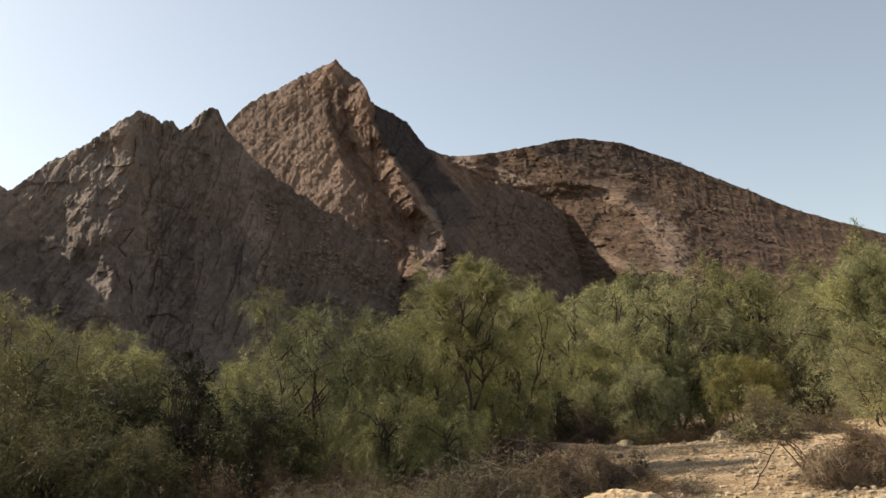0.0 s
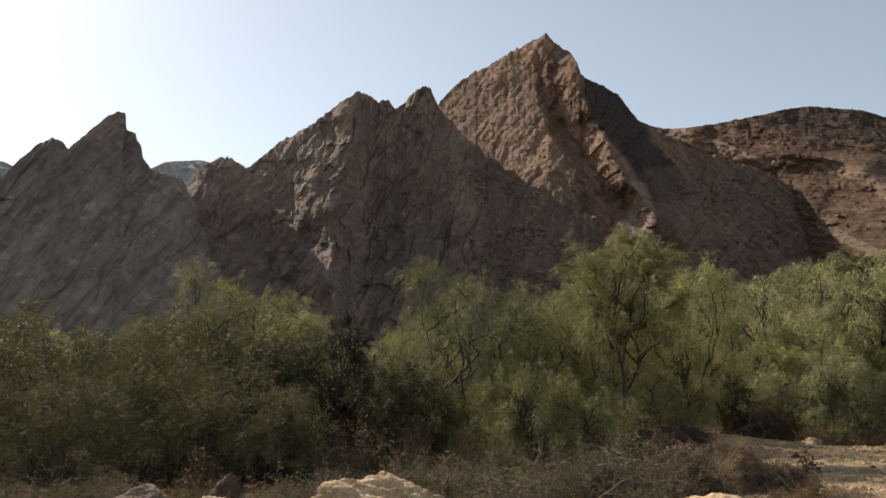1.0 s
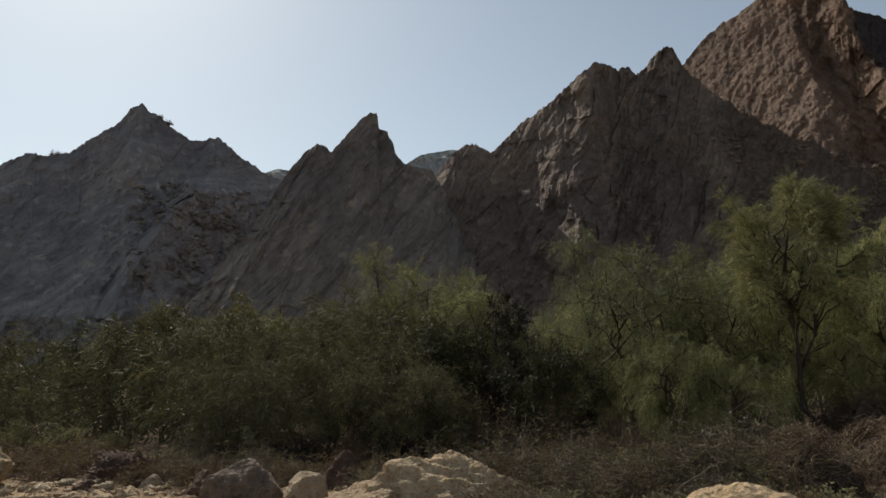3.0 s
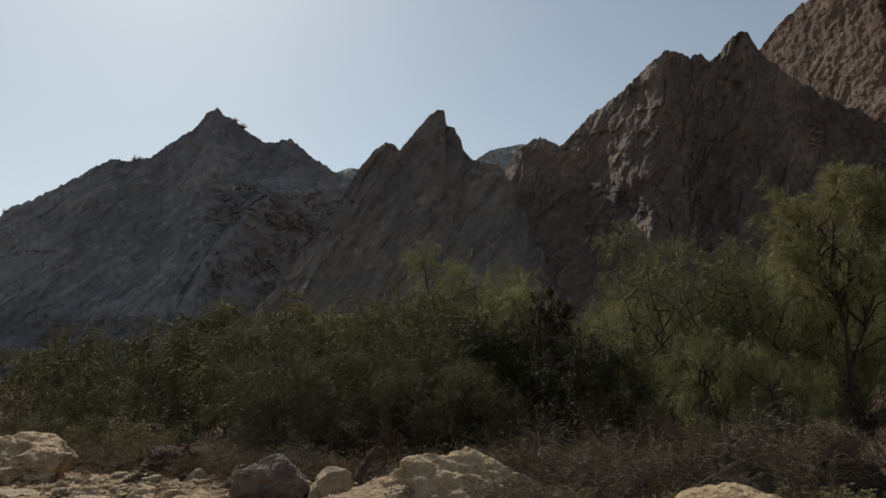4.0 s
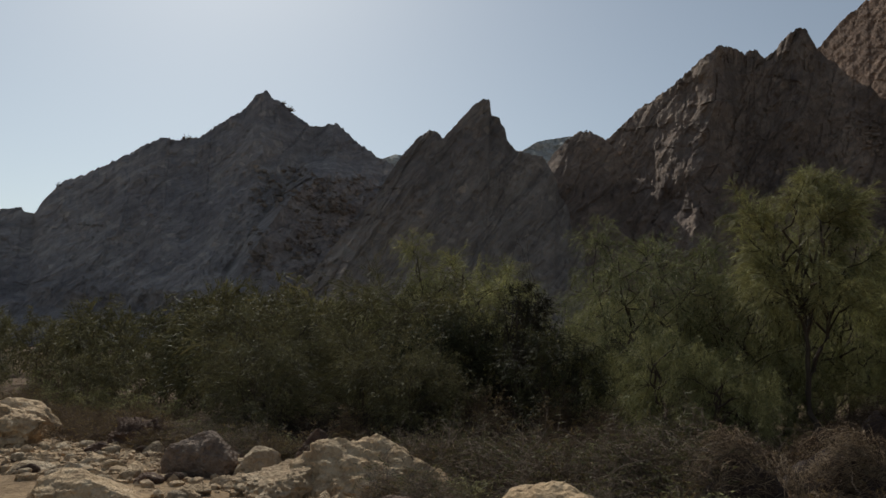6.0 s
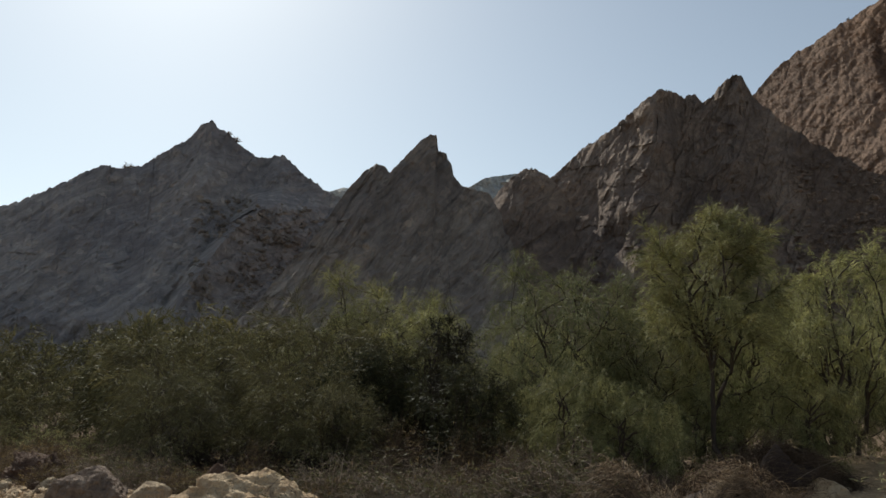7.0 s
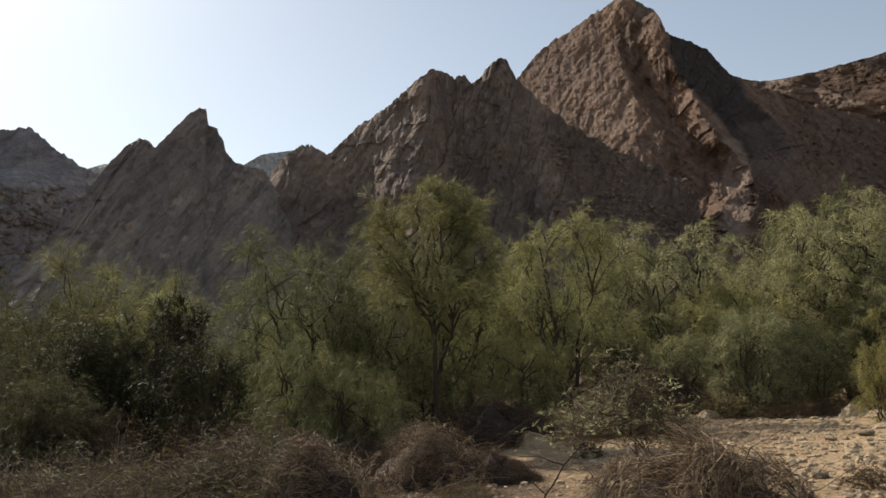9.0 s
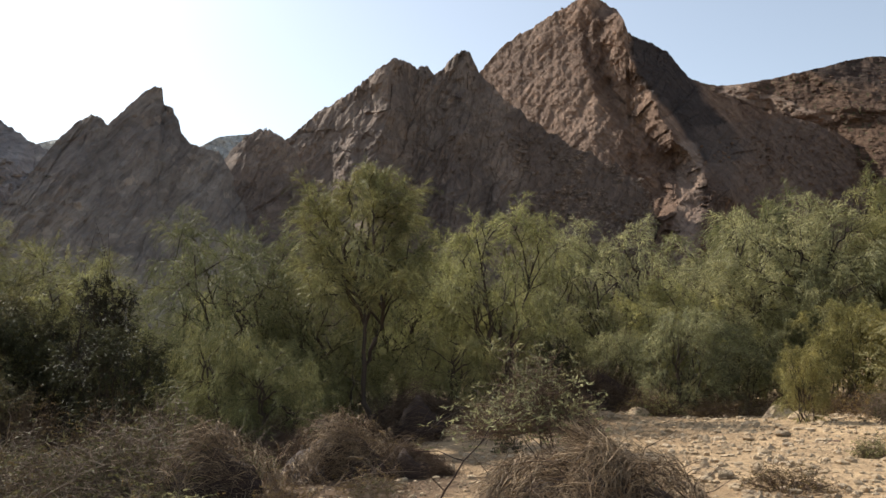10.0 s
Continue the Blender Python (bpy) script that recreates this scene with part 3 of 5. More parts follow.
def scree(which, label, seed, count, west, east, low, high, sizes, mat):
    """Fallen stones lying on a mountain's slope between two bearings and elevations."""
    rng = np.random.default_rng(seed)
    _, _, AZ, EL, P = CRESTS[which]
    ok = (AZ < west) & (AZ > east) & (EL > low) & (EL < high)
    ok &= fbm(AZ * 0.9, EL * 0.9, octaves=3, seed=seed) > -0.15
    pts = P[ok]
    c = pts[rng.integers(0, len(pts), count)] + rng.normal(0, 0.8, (count, 3)) * (1, 1, 0.2)
    bm = bmesh.new()
    bmesh.ops.create_icosphere(bm, subdivisions=1, radius=1.0)
    v0, f0 = np.array([x.co[:] for x in bm.verts]), np.array([[q.index for q in p.verts] for p in bm.faces])
    bm.free()
    size = sizes[0] + (sizes[1] - sizes[0]) * rng.uniform(0, 1, count) ** 3
    V = v0[None] * (1 + rng.normal(0, 0.2, (count, len(v0), 1))) * (size[:, None] * rng.uniform(0.6, 1.3, (count, 3)) * (1, 1, 0.6))[:, None, :] + c[:, None, :]
    F = f0[None] + (np.arange(count) * len(v0))[:, None, None]
    return tagged(mesh_object("scree", V.reshape(-1, 3), F.reshape(-1, 3), mat, shaded=False), label, "scree", kind="stuff")


scree("massif", "dark brown scree stones strewn over the mountain skirt", 811, 3600, 15.5, 4.5, 2.0, 15.5, (0.35, 1.7), ROCK_GREY)
scree("peak", "brown scree stones below the rib of the mountain", 812, 1500, 2.0, -10.0, 3.0, 14.5, (0.4, 1.8), ROCK_PEAK)
scree("west", "pale stones caught on the ledges of the mountain", 814, 900, 57.5, 48.5, 5.0, 12.5, (0.5, 2.2), ROCK_FIN)
scree("hill", "red-brown stones scattered over the long hillside", 813, 2600, 2.0, -30.0, 2.0, 18.0, (0.4, 1.8), ROCK_PEAK)


# ---- tools for plants and stones ----
def tube(verts, faces, pts, radii, sides=5):
    """Adds a tapered tube along pts to the lists, with quad faces."""
    pts = np.asarray(pts, float)
    n0 = len(verts)
    tang = np.gradient(pts, axis=0)
    tang /= np.linalg.norm(tang, axis=1)[:, None] + 1e-9
    ref = np.where(np.abs(tang[:, 2:3]) > 0.9, np.array([[1.0, 0, 0]]), np.array([[0, 0, 1.0]]))
    s1 = np.cross(tang, ref)
    s1 /= np.linalg.norm(s1, axis=1)[:, None] + 1e-9
    s2 = np.cross(tang, s1)
    for i in range(len(pts)):
        for k in range(sides):
            a = 2 * math.pi * k / sides
            verts.append(pts[i] + radii[i] * (math.cos(a) * s1[i] + math.sin(a) * s2[i]))
    for i in range(len(pts) - 1):
        for k in range(sides):
            a, b = n0 + i * sides + k, n0 + i * sides + (k + 1) % sides
            faces.append((a, b, b + sides, a + sides))


def curve_pts(a, b, sag, rng, n=7, wob=0.06):
    """A bent way from a to b: sag bows it upward (or down), wob lets it wander."""
    a, b = np.asarray(a, float), np.asarray(b, float)
    t = np.linspace(0, 1, n)[:, None]
    p = a + (b - a) * t
    p[:, 2] += sag * (4 * t * (1 - t))[:, 0]
    size = np.linalg.norm(b - a)
    p[1:-1] += rng.normal(0, wob * size, (n - 2, 3)) * 0.6
    return p


def leaf_sprays(rng, centres, radii, twigs, leaves, length, width, droop, reach):
    """Small leaves along short twigs that leave each centre; one triangle a leaf."""
    n = len(centres) * twigs
    d = rng.normal(0, 1, (n, 3))
    d[:, 2] = np.abs(d[:, 2]) * 0.6 + 0.1
    d /= np.linalg.norm(d, axis=1)[:, None]
    L = np.repeat(radii, twigs) * rng.uniform(0.5, 1.05, n) * reach
    return leaf_strands(rng, np.repeat(centres, twigs, 0), d, L, droop, leaves, length, width, 0.08)


def leaf_strands(rng, start, out, L, droop, leaves, length, width, loose=0.045):
    """Narrow leaves strung along hanging strands: each leaves start towards out, L long, and bends down under its weight."""
    n = len(start)
    s = (np.arange(leaves)[None, :] + rng.uniform(0, 1, (n, leaves))) / leaves
    hang = (np.zeros(n) + droop)[:, None]
    P = start[:, None, :] + out[:, None, :] * (L[:, None] * s * (1 - 0.25 * np.clip(hang, 0, 1.5) * s))[..., None]
    P[..., 2] -= hang * L[:, None] * s ** 2
    P = P + rng.normal(0, loose, P.shape) * L[:, None, None] * (0.5 + s)[..., None]
    T = np.repeat(out[:, None, :], leaves, 1).copy()
    T[..., 2] -= hang * 2.0 * s
    T /= np.linalg.norm(T, axis=2)[..., None] + 1e-9
    T = T + rng.normal(0, 0.28, T.shape)
    T /= np.linalg.norm(T, axis=2)[..., None] + 1e-9
    P, T = P.reshape(-1, 3), T.reshape(-1, 3)
    m = len(P)
    side = np.cross(T, rng.normal(0, 1, (m, 3)))
    side /= np.linalg.norm(side, axis=1)[:, None] + 1e-9
    ll = length * rng.uniform(0.5, 1.5, m)[:, None]
    w = width * rng.uniform(0.6, 1.4, m)[:, None]
    v = np.stack([P - side * w * 0.5, P + side * w * 0.5, P + T * ll], 1).reshape(-1, 3)
    return v, np.arange(m * 3).reshape(-1, 3)


def build_tree(name, seed, height, spread, stems, limbs, leaf, label, low=0.25, droop=0.9, fork=6, hair=14, leaves=13, trunk_r=0.09, category="tree", size=(0.11, 0.019), lean=0.3, plume=0.34, flat=0.75, gaps=0.5, widest=0.48, forks=(), bare=0.05):
    """A feathery desert tree: splayed stems, limbs that climb to an uneven crown, forked branchlets, and on each a plume of hanging strands.
    forks: shares of the height at which further stems leave the first; bare: no limb starts below it; low: how far down the crown hangs; widest: at which share of its height it is broadest; plume: length of the strands as a share of the spread; gaps: how uneven the limbs are."""
    rng = np.random.default_rng(seed)
    top = new(name)
    tagged(top, label, category)
    ways, stem_obs = [], []
    turn = rng.uniform(0, 6.28)
    for k in range(stems):
        a = turn + 2 * math.pi * k / stems + rng.normal(0, 0.4)
        out = spread * lean * rng.uniform(0.5, 1.3)
        tip = np.array([math.cos(a) * out, math.sin(a) * out, height * rng.uniform(0.66, 0.9)])
        foot = np.array([0.1 * math.cos(a) * stems ** 0.5, 0.1 * math.sin(a) * stems ** 0.5, -0.25])
        r = trunk_r * rng.uniform(0.75, 1.1)
        if k and forks:
            foot = ways[0][int(np.argmin(np.abs(ways[0][:, 2] - forks[k - 1] * height)))]
            r *= 0.6
        p = curve_pts(foot, tip, -0.02 * height, rng, 13, 0.03)
        sv, sf = [], []
        tube(sv, sf, p, r * np.linspace(1, 0.16, len(p)) ** 0.9, 7)
        stem_obs.append(mesh_object("trunk", sv, sf, BARK, top))
        ways.append(p)
    lv, lf = [], []
    starts, outs, lengths, hangs = [], [], [], []
    for k in range(limbs):
        h = low + (1.0 - low) * ((k + rng.uniform(0, 1)) / limbs) ** 0.8
        pick = int(rng.integers(0, stems))
        stem = ways[pick]
        a = 2.4 * k + turn + rng.normal(0, 0.35)
        q = (h - low * 0.5) / (1.0 - low * 0.5)
        bulge = (q - widest) / (widest if q < widest else 1.05 - widest)
        belly = max(0.3, 1 - abs(bulge) ** 2.2) * flat + (1 - flat)
        swell = 1 + 0.5 * float(fbm(np.array([math.cos(a) * 1.3 + seed]), np.array([math.sin(a) * 1.3 + 2.0 * h]), octaves=2, seed=seed)[0])
        rad = spread * belly * swell * (1 - gaps * rng.uniform(0, 1) ** 1.5) * 0.85
        z = h * height * (0.9 + 0.10 * float(fbm(np.array([math.cos(a) - seed]), np.array([math.sin(a)]), octaves=2, seed=seed + 5)[0]))
        base_z = max(z - height * rng.uniform(0.16, 0.34), bare * height)
        o = stem[int(np.argmin(np.abs(stem[:, 2] - base_z)))]
        e = np.array([o[0] * 0.5 + math.cos(a) * rad, o[1] * 0.5 + math.sin(a) * rad, z])
        size_l = np.linalg.norm(e - o)
        way = curve_pts(o, e, 0.10 * size_l, rng, 8, 0.04)
        rr = trunk_r * (0.22 + 0.25 * rng.uniform())
        own = k % max(1, limbs // 9) == 0
        tv, tf = ([], []) if own else (lv, lf)
        tube(tv, tf, way, np.linspace(rr, rr * 0.22, len(way)), 4)
        if own:
            mesh_object("limb", tv, tf, BARK, stem_obs[pick])
        heading = (way[-1] - way[2]) / (np.linalg.norm(way[-1] - way[2]) + 1e-9)
        sag = droop * rng.uniform(0.55, 1.35)
        for j in range(fork + 1):
            s = 1.0 if j == fork else (rng.uniform(0.3, 1.0) if j == 0 else rng.uniform(0.62, 1.0))
            g = way[min(7, int(s * 7))]
            d = heading * 0.75 + rng.normal(0, 0.6, 3) + (0, 0, 0.22)
            d /= np.linalg.norm(d)
            bl = spread * plume * rng.uniform(0.5, 1.15)
            tip = g + d * bl
            tube(lv, lf, curve_pts(g, tip, -0.04 * bl, rng, 3, 0.05), np.linspace(rr * 0.32, 0.004, 3), 3)
            n = int(hair * rng.uniform(0.6, 1.4))
            t = rng.uniform(0.15, 1.0, n)[:, None]
            starts.append(g + (tip - g) * t)
            od = d * 0.85 + rng.normal(0, 0.38, (n, 3))
            outs.append(od / np.linalg.norm(od, axis=1)[:, None])
            lengths.append(spread * plume * rng.uniform(0.45, 1.1, n))
            hangs.append(sag * rng.uniform(0.6, 1.3, n))
    tagged(mesh_object("branchwork", lv, lf, BARK, top), kind="stuff")
    v, f = leaf_strands(rng, np.concatenate(starts), np.concatenate(outs), np.concatenate(lengths), np.concatenate(hangs), leaves, size[0], size[1])
    v[:, 2] = np.maximum(v[:, 2], -0.05)
    mesh_object("crown", v, f, leaf, top, shaded=False)
    return top


def strands(rng, roots, tips, rise, width, n=5):
    """Thin three-sided bent sticks from roots to tips, all in one mesh."""
    m = len(roots)
    t = np.linspace(0, 1, n)
    P = roots[:, None, :] + (tips - roots)[:, None, :] * t[None, :, None]
    P[..., 2] += (rise[:, None] * 4 * t * (1 - t))
    P[:, 1:-1] += rng.normal(0, 0.05, (m, n - 2, 3)) * np.linalg.norm(tips - roots, axis=1)[:, None, None]
    T = np.gradient(P, axis=1)
    T /= np.linalg.norm(T, axis=2)[..., None] + 1e-9
    S1 = np.cross(T, rng.normal(0, 1, (m, 1, 3)))
    S1 /= np.linalg.norm(S1, axis=2)[..., None] + 1e-9
    S2 = np.cross(T, S1)
    w = (width[:, None] * (1 - 0.75 * t))[..., None]
    ring = [P + w * (math.cos(a) * S1 + math.sin(a) * S2) for a in (0, 2.1, 4.2)]
    V = np.stack(ring, 2).reshape(-1, 3)
    base = (np.arange(m) * n * 3)[:, None, None]
    i = (np.arange(n - 1) * 3)[None, :, None]
    k = np.arange(3)[None, None, :]
    a, b = base + i + k, base + i + (k + 1) % 3
    F = np.stack([a, b, b + 3, a + 3], -1).reshape(-1, 4)
    return V, F


def build_brush(name, seed, height, spread, count, twig, leaf, label, leafy=0.5, category="bush", thick=0.006, lift=0.0, fine=1.8, foot=(0, 0)):
    """A dense bush of fine bare twigs with a dusting of small leaves."""
    rng = np.random.default_rng(seed)
    top = tagged(new(name), label, category)
    a = rng.uniform(0, 2 * math.pi, count)
    u = rng.uniform(0, 1, count) ** 0.5
    roots = np.stack([np.cos(a) * u * spread * 0.35, np.sin(a) * u * spread * 0.35, np.full(count, -0.1)], -1)
    a2 = a + rng.normal(0, 0.5, count)
    d = rng.uniform(0.1, 1, count) ** 0.6
    h = height * np.clip(1.02 - 0.85 * d ** 1.4, 0.05, 1) * rng.uniform(0.35, 1.15, count) * (0.8 + 0.8 * fbm(np.cos(a2) * d * 1.6 + seed, np.sin(a2) * d * 1.6, octaves=3, seed=seed))
    d = d * (1 + 0.5 * fbm(np.cos(a2) * 1.2, np.sin(a2) * 1.2 + seed, octaves=2, seed=seed + 2))
    tips = np.stack([np.cos(a2) * d * spread, np.sin(a2) * d * spread, h], -1)
    if lift:
        roots = roots * (0.5, 0.5, 1) + (0, 0, 0.1 + lift)
        tips = tips + (0, 0, lift * 0.85)
        for k in range(4):
            g = rng.normal(0, 0.15, 3) * (1, 1, 0) + (foot[0], foot[1], -0.15)
            v, f = [], []
            tube(v, f, curve_pts(g, rng.normal(0, 0.12, 3) + (0, 0, lift + 0.3), 0.0, rng, 8, 0.03), np.linspace(0.016, 0.008, 8), 6)
            mesh_object("trunk", v, f, twig, top)
    V, F = strands(rng, roots, tips, 0.12 * h, np.full(count, thick), 3)
    tagged(mesh_object("stemwork", V, F, twig, top), kind="stuff")
    m = int(count * fine)
    pick = rng.integers(0, count, m)
    s = rng.uniform(0.35, 1.0, m)[:, None]
    r2 = roots[pick] + (tips[pick] - roots[pick]) * s
    r2[:, 2] += 0.12 * h[pick] * 4 * (s * (1 - s))[:, 0]
    t2 = r2 + rng.normal(0, 0.24, (m, 3)) * (1, 1, 0.7) * spread * 0.7 + np.array([0, 0, 0.03])
    t2[:, 2] = np.maximum(t2[:, 2], 0.02)
    V, F = strands(rng, r2, t2, np.full(m, 0.0), np.full(m, thick * 0.6), 2)
    tagged(mesh_object("twigwork", V, F, twig, top), kind="stuff")
    if leafy > 0:
        keep = int(m * leafy)
        v, f = leaf_sprays(rng, t2[:keep], np.full(keep, spread * 0.13), 2, 3, 0.06, 0.018, 0.2, 1.0)
        tagged(mesh_object("leaves", v, f, leaf, top, shaded=False), kind="stuff")
    return top


def build_heap(name, seed, height, rx, ry, label, count=2600, mat=None, steep=1.1, lumps=0.9):
    """Flood-borne straw and sticks piled into a heap: a lumpy core under lying, bent strands."""
    rng = np.random.default_rng(seed)
    top = tagged(new(name), label, "straw heap")
    nu, nv = 40, 14
    A, B = np.meshgrid(np.linspace(0, 2 * math.pi, nu), np.linspace(0, 1, nv), indexing="ij")
    bumpy = 1 + lumps * fbm(np.cos(A) * 1.5 + seed, np.sin(A) * 1.5 + B * 2, octaves=4, seed=seed)
    r = np.sin(B * math.pi / 2) * bumpy
    V = np.stack([np.cos(A) * r * rx * 0.84, np.sin(A) * r * ry * 0.84, height * 0.82 * np.cos(B * math.pi / 2) ** steep * bumpy - 0.12], -1)
    # core coloured dark so the gaps between strands look shaded
    mesh_object("core", V.reshape(-1, 3), grid_faces(nu, nv), TWIG_DARK, top, "packed debris core, coloured dark as shade in the gaps")
    tufts = 70
    which = rng.integers(0, tufts, count)
    a = rng.uniform(0, 2 * math.pi, tufts)[which] + rng.normal(0, 0.22, count)
    b = np.clip((rng.uniform(0, 1, tufts) ** 0.7)[which] + rng.normal(0, 0.13, count), 0, 1)
    def on(a, b, lift):
        bm = 1 + lumps * fbm(np.cos(a) * 1.5 + seed, np.sin(a) * 1.5 + b * 2, octaves=4, seed=seed)
        rr = np.sin(b * math.pi / 2) * bm
        return np.stack([np.cos(a) * rr * rx, np.sin(a) * rr * ry, height * np.cos(b * math.pi / 2) ** steep * bm + lift - 0.05], -1)
    roots = on(a, b, rng.uniform(-0.05, 0.0, count) + rng.uniform(-0.04, 0.12, tufts)[which])
    side = np.stack([-np.sin(a), np.cos(a), np.zeros(count)], -1)
    down = np.stack([np.cos(a) * rx, np.sin(a) * ry, -height * np.sin(b * math.pi / 2) * 1.1], -1)
    down /= np.linalg.norm(down, axis=1)[:, None]
    combed = rng.normal(0.6, 0.75, tufts)[which] + rng.normal(0, 0.22, count) + 0.8 * fbm(roots[:, 0] * 1.5, roots[:, 1] * 1.5, octaves=2, seed=seed + 4)
    lie = np.stack([np.cos(combed), np.sin(combed), np.zeros(count)], -1) * np.sign(rng.uniform(-0.3, 1, count))[:, None]
    out = np.stack([np.cos(a) / rx, np.sin(a) / ry, 0.9 * np.cos(b * math.pi / 2) / height], -1)
    out /= np.linalg.norm(out, axis=1)[:, None]
    lie = lie + 0.35 * down - out * ((lie + 0.35 * down) * out).sum(1)[:, None]
    lie /= np.linalg.norm(lie, axis=1)[:, None]
    tips = roots + (lie + rng.normal(0, 0.10, (count, 3))) * (rx * rng.uniform(0.15, 0.45, count))[:, None]
    V, F = strands(rng, roots, tips, rng.uniform(-0.03, 0.09, tufts)[which] + rng.uniform(-0.02, 0.03, count), 0.002 + 0.0065 * rng.uniform(0, 1, count) ** 2, 4)
    tagged(mesh_object("straw", V, F, mat or STRAW, top), kind="stuff")
    m = 260
    a, b = rng.uniform(0, 2 * math.pi, m), rng.uniform(0, 1, m)
    roots = on(a, b, -0.03)
    tips = roots + rng.normal(0, 0.3, (m, 3)) * (1, 1, 0.6) + np.array([0, 0, 0.1])
    V, F = strands(rng, roots, tips, np.full(m, 0.02), rng.uniform(0.003, 0.008, m), 5)
    tagged(mesh_object("loose_brushwood", V, F, TWIG_BROWN, top), kind="stuff")
    return top


def ico(sub):
    bm = bmesh.new()
    bmesh.ops.create_icosphere(bm, subdivisions=sub, radius=1.0)
    v = np.array([x.co[:] for x in bm.verts])
    f = np.array([[q.index for q in p.verts] for p in bm.faces])
    bm.free()
    return v, f


ICO = {k: ico(k) for k in (1, 2, 3, 5, 6)}


def rock_shape(seed, size, sub, cuts=7, grain=0.10, lumps=0.25):
    """A weathered boulder: a ball cut by flat planes, then worn and pitted."""
    rng = np.random.default_rng(seed)
    v, f = ICO[sub]
    v = v.copy()
    v = v * (1 + lumps * fbm(v[:, 0] * 1.1 + seed, v[:, 1] * 1.1, v[:, 2] * 1.1, octaves=2, seed=seed))[:, None]
    for k in range(cuts):
        n = rng.normal(0, 1, 3)
        n /= np.linalg.norm(n)
        d = v @ n
        lim = rng.uniform(0.55, 0.85)
        over = np.clip(d - lim, 0, None)
        v = v - n[None, :] * (over * 0.85)[:, None]
    if sub >= 3:
        q = v * 2.2 + seed
        v = v * (1 + 0.45 * grain * fbm(q[:, 0], q[:, 1], q[:, 2], octaves=5, gain=0.6, seed=seed + 3, ridged=True))[:, None]
    if sub >= 5:
        # broken blocks and shelves with sharp steps between them
        q = v * 1.3 + seed * 1.7
        warp = 0.35 * fbm(q[:, 0] * 2, q[:, 1] * 2, q[:, 2] * 2, octaves=3, seed=seed + 13)
        step = (q[:, 2] * 1.6 + 0.5 * q[:, 0] + warp * 2.2)
        shelf = np.floor(step) + smooth(0.75, 1.0, step - np.floor(step)) - step
        blocks = fbm(q[:, 0] + warp, q[:, 1] - warp, q[:, 2], octaves=2, seed=seed + 9) * 3.2
        blocks = (np.floor(blocks) + smooth(0.8, 1.0, blocks - np.floor(blocks))) / 3.2
        v = v * (1 + grain * (0.10 * shelf + 0.6 * blocks))[:, None]
        q = v * 4.0 + seed
        v = v * (1 + (0.03 + 0.20 * grain) * fbm(q[:, 0], q[:, 1], q[:, 2], octaves=4, gain=0.62, seed=seed + 19, ridged=True))[:, None]
        q = v * 7.0 - seed
        hollow = smooth(0.25, 0.6, fbm(q[:, 0], q[:, 1], q[:, 2], octaves=2, seed=seed + 23))
        v = v * (1 - (0.02 + 0.18 * grain) * hollow)[:, None]
    return v * np.asarray(size), f


def place_rock(name, x, y, top_z, size, mat, label, seed, turn=0.0, grain=0.10, category="rock", sub=5):
    """size: half-lengths; the stone sinks into the ground so that its top is at top_z."""
    v, f = rock_shape(seed, size, sub, grain=grain)
    v[:, 2] += top_z - v[:, 2].max() 
    gz = float(ground_z(x, y))
    if v[:, 2].min() > gz - 0.05:
        v[:, 2] = np.where(v[:, 2] < top_z - size[2] * 0.6, v[:, 2] - (v[:, 2].min() - gz + 0.1), v[:, 2])
    ob = mesh_object(name, v - np.array([0, 0, gz]), f, mat)
    ob.matrix_world = pose(x, y, gz, 0, 0, turn)
    return tagged(ob, label, category)


def stand(ob, x, y, turn=0.0, scale=1.0, dz=0.0):
    ob.matrix_world = pose(x, y, float(ground_z(x, y)) + dz, 0, 0, turn) @ Matrix.Scale(scale, 4)
    return ob


def again(ob, x, y, turn, scale=1.0, label="", dz=0.0):
    c = copy_thing(ob, pose(x, y, float(ground_z(x, y)) + dz, 0, 0, turn))
    c.scale = (scale, scale, scale)
    if label:
        tagged(c, label)
    return c


# ---- trees along the valley ----
TALL = "tall feathery green tree with a bare forked trunk"
WEEP = "weeping feathery green tree hanging to the ground"
tree_a = stand(build_tree("tree", 11, 6.75, 2.15, 4, 30, LEAF_TALL, TALL, low=0.50, droop=0.6, trunk_r=0.11, hair=20, leaves=14, lean=0.5, size=(0.15, 0.0125), plume=0.28, widest=0.74, gaps=0.65, forks=(0.44, 0.44, 0.22), bare=0.4), 0.55, 23.75, 40)
tree_b = stand(build_tree("tree", 12, 6.3, 3.5, 6, 46, LEAF_TALL, WEEP, low=0.10, droop=0.95, hair=14, leaves=12, size=(0.16, 0.0145), lean=0.5, plume=0.23, widest=0.55), -4.4, 25.8)
tree_c = stand(build_tree("tree", 13, 3.3, 2.0, 4, 24, LEAF_GREEN, "low weeping green tree with bright drooping fronds", low=0.08, droop=1.2, hair=14, leaves=13, size=(0.14, 0.0125), lean=0.5, plume=0.34), -1.8, 22.2, 0, 0.88)
tree_d = stand(build_tree("tree", 14, 5.7, 2.6, 5, 36, LEAF_YELLOW, "slender yellow-green tree with several thin stems", low=0.26, droop=0.85, hair=13, leaves=11, size=(0.17, 0.0155), lean=0.5, plume=0.27, widest=0.55), 1.9, 29.4)
tree_e = stand(build_tree("tree", 15, 7.2, 3.7, 6, 46, LEAF_GREY, "broad grey-green tree with dark branching limbs", low=0.05, droop=0.8, hair=12, leaves=9, trunk_r=0.11, size=(0.20, 0.023), lean=0.5, plume=0.24, widest=0.55), 4.0, 37.0)
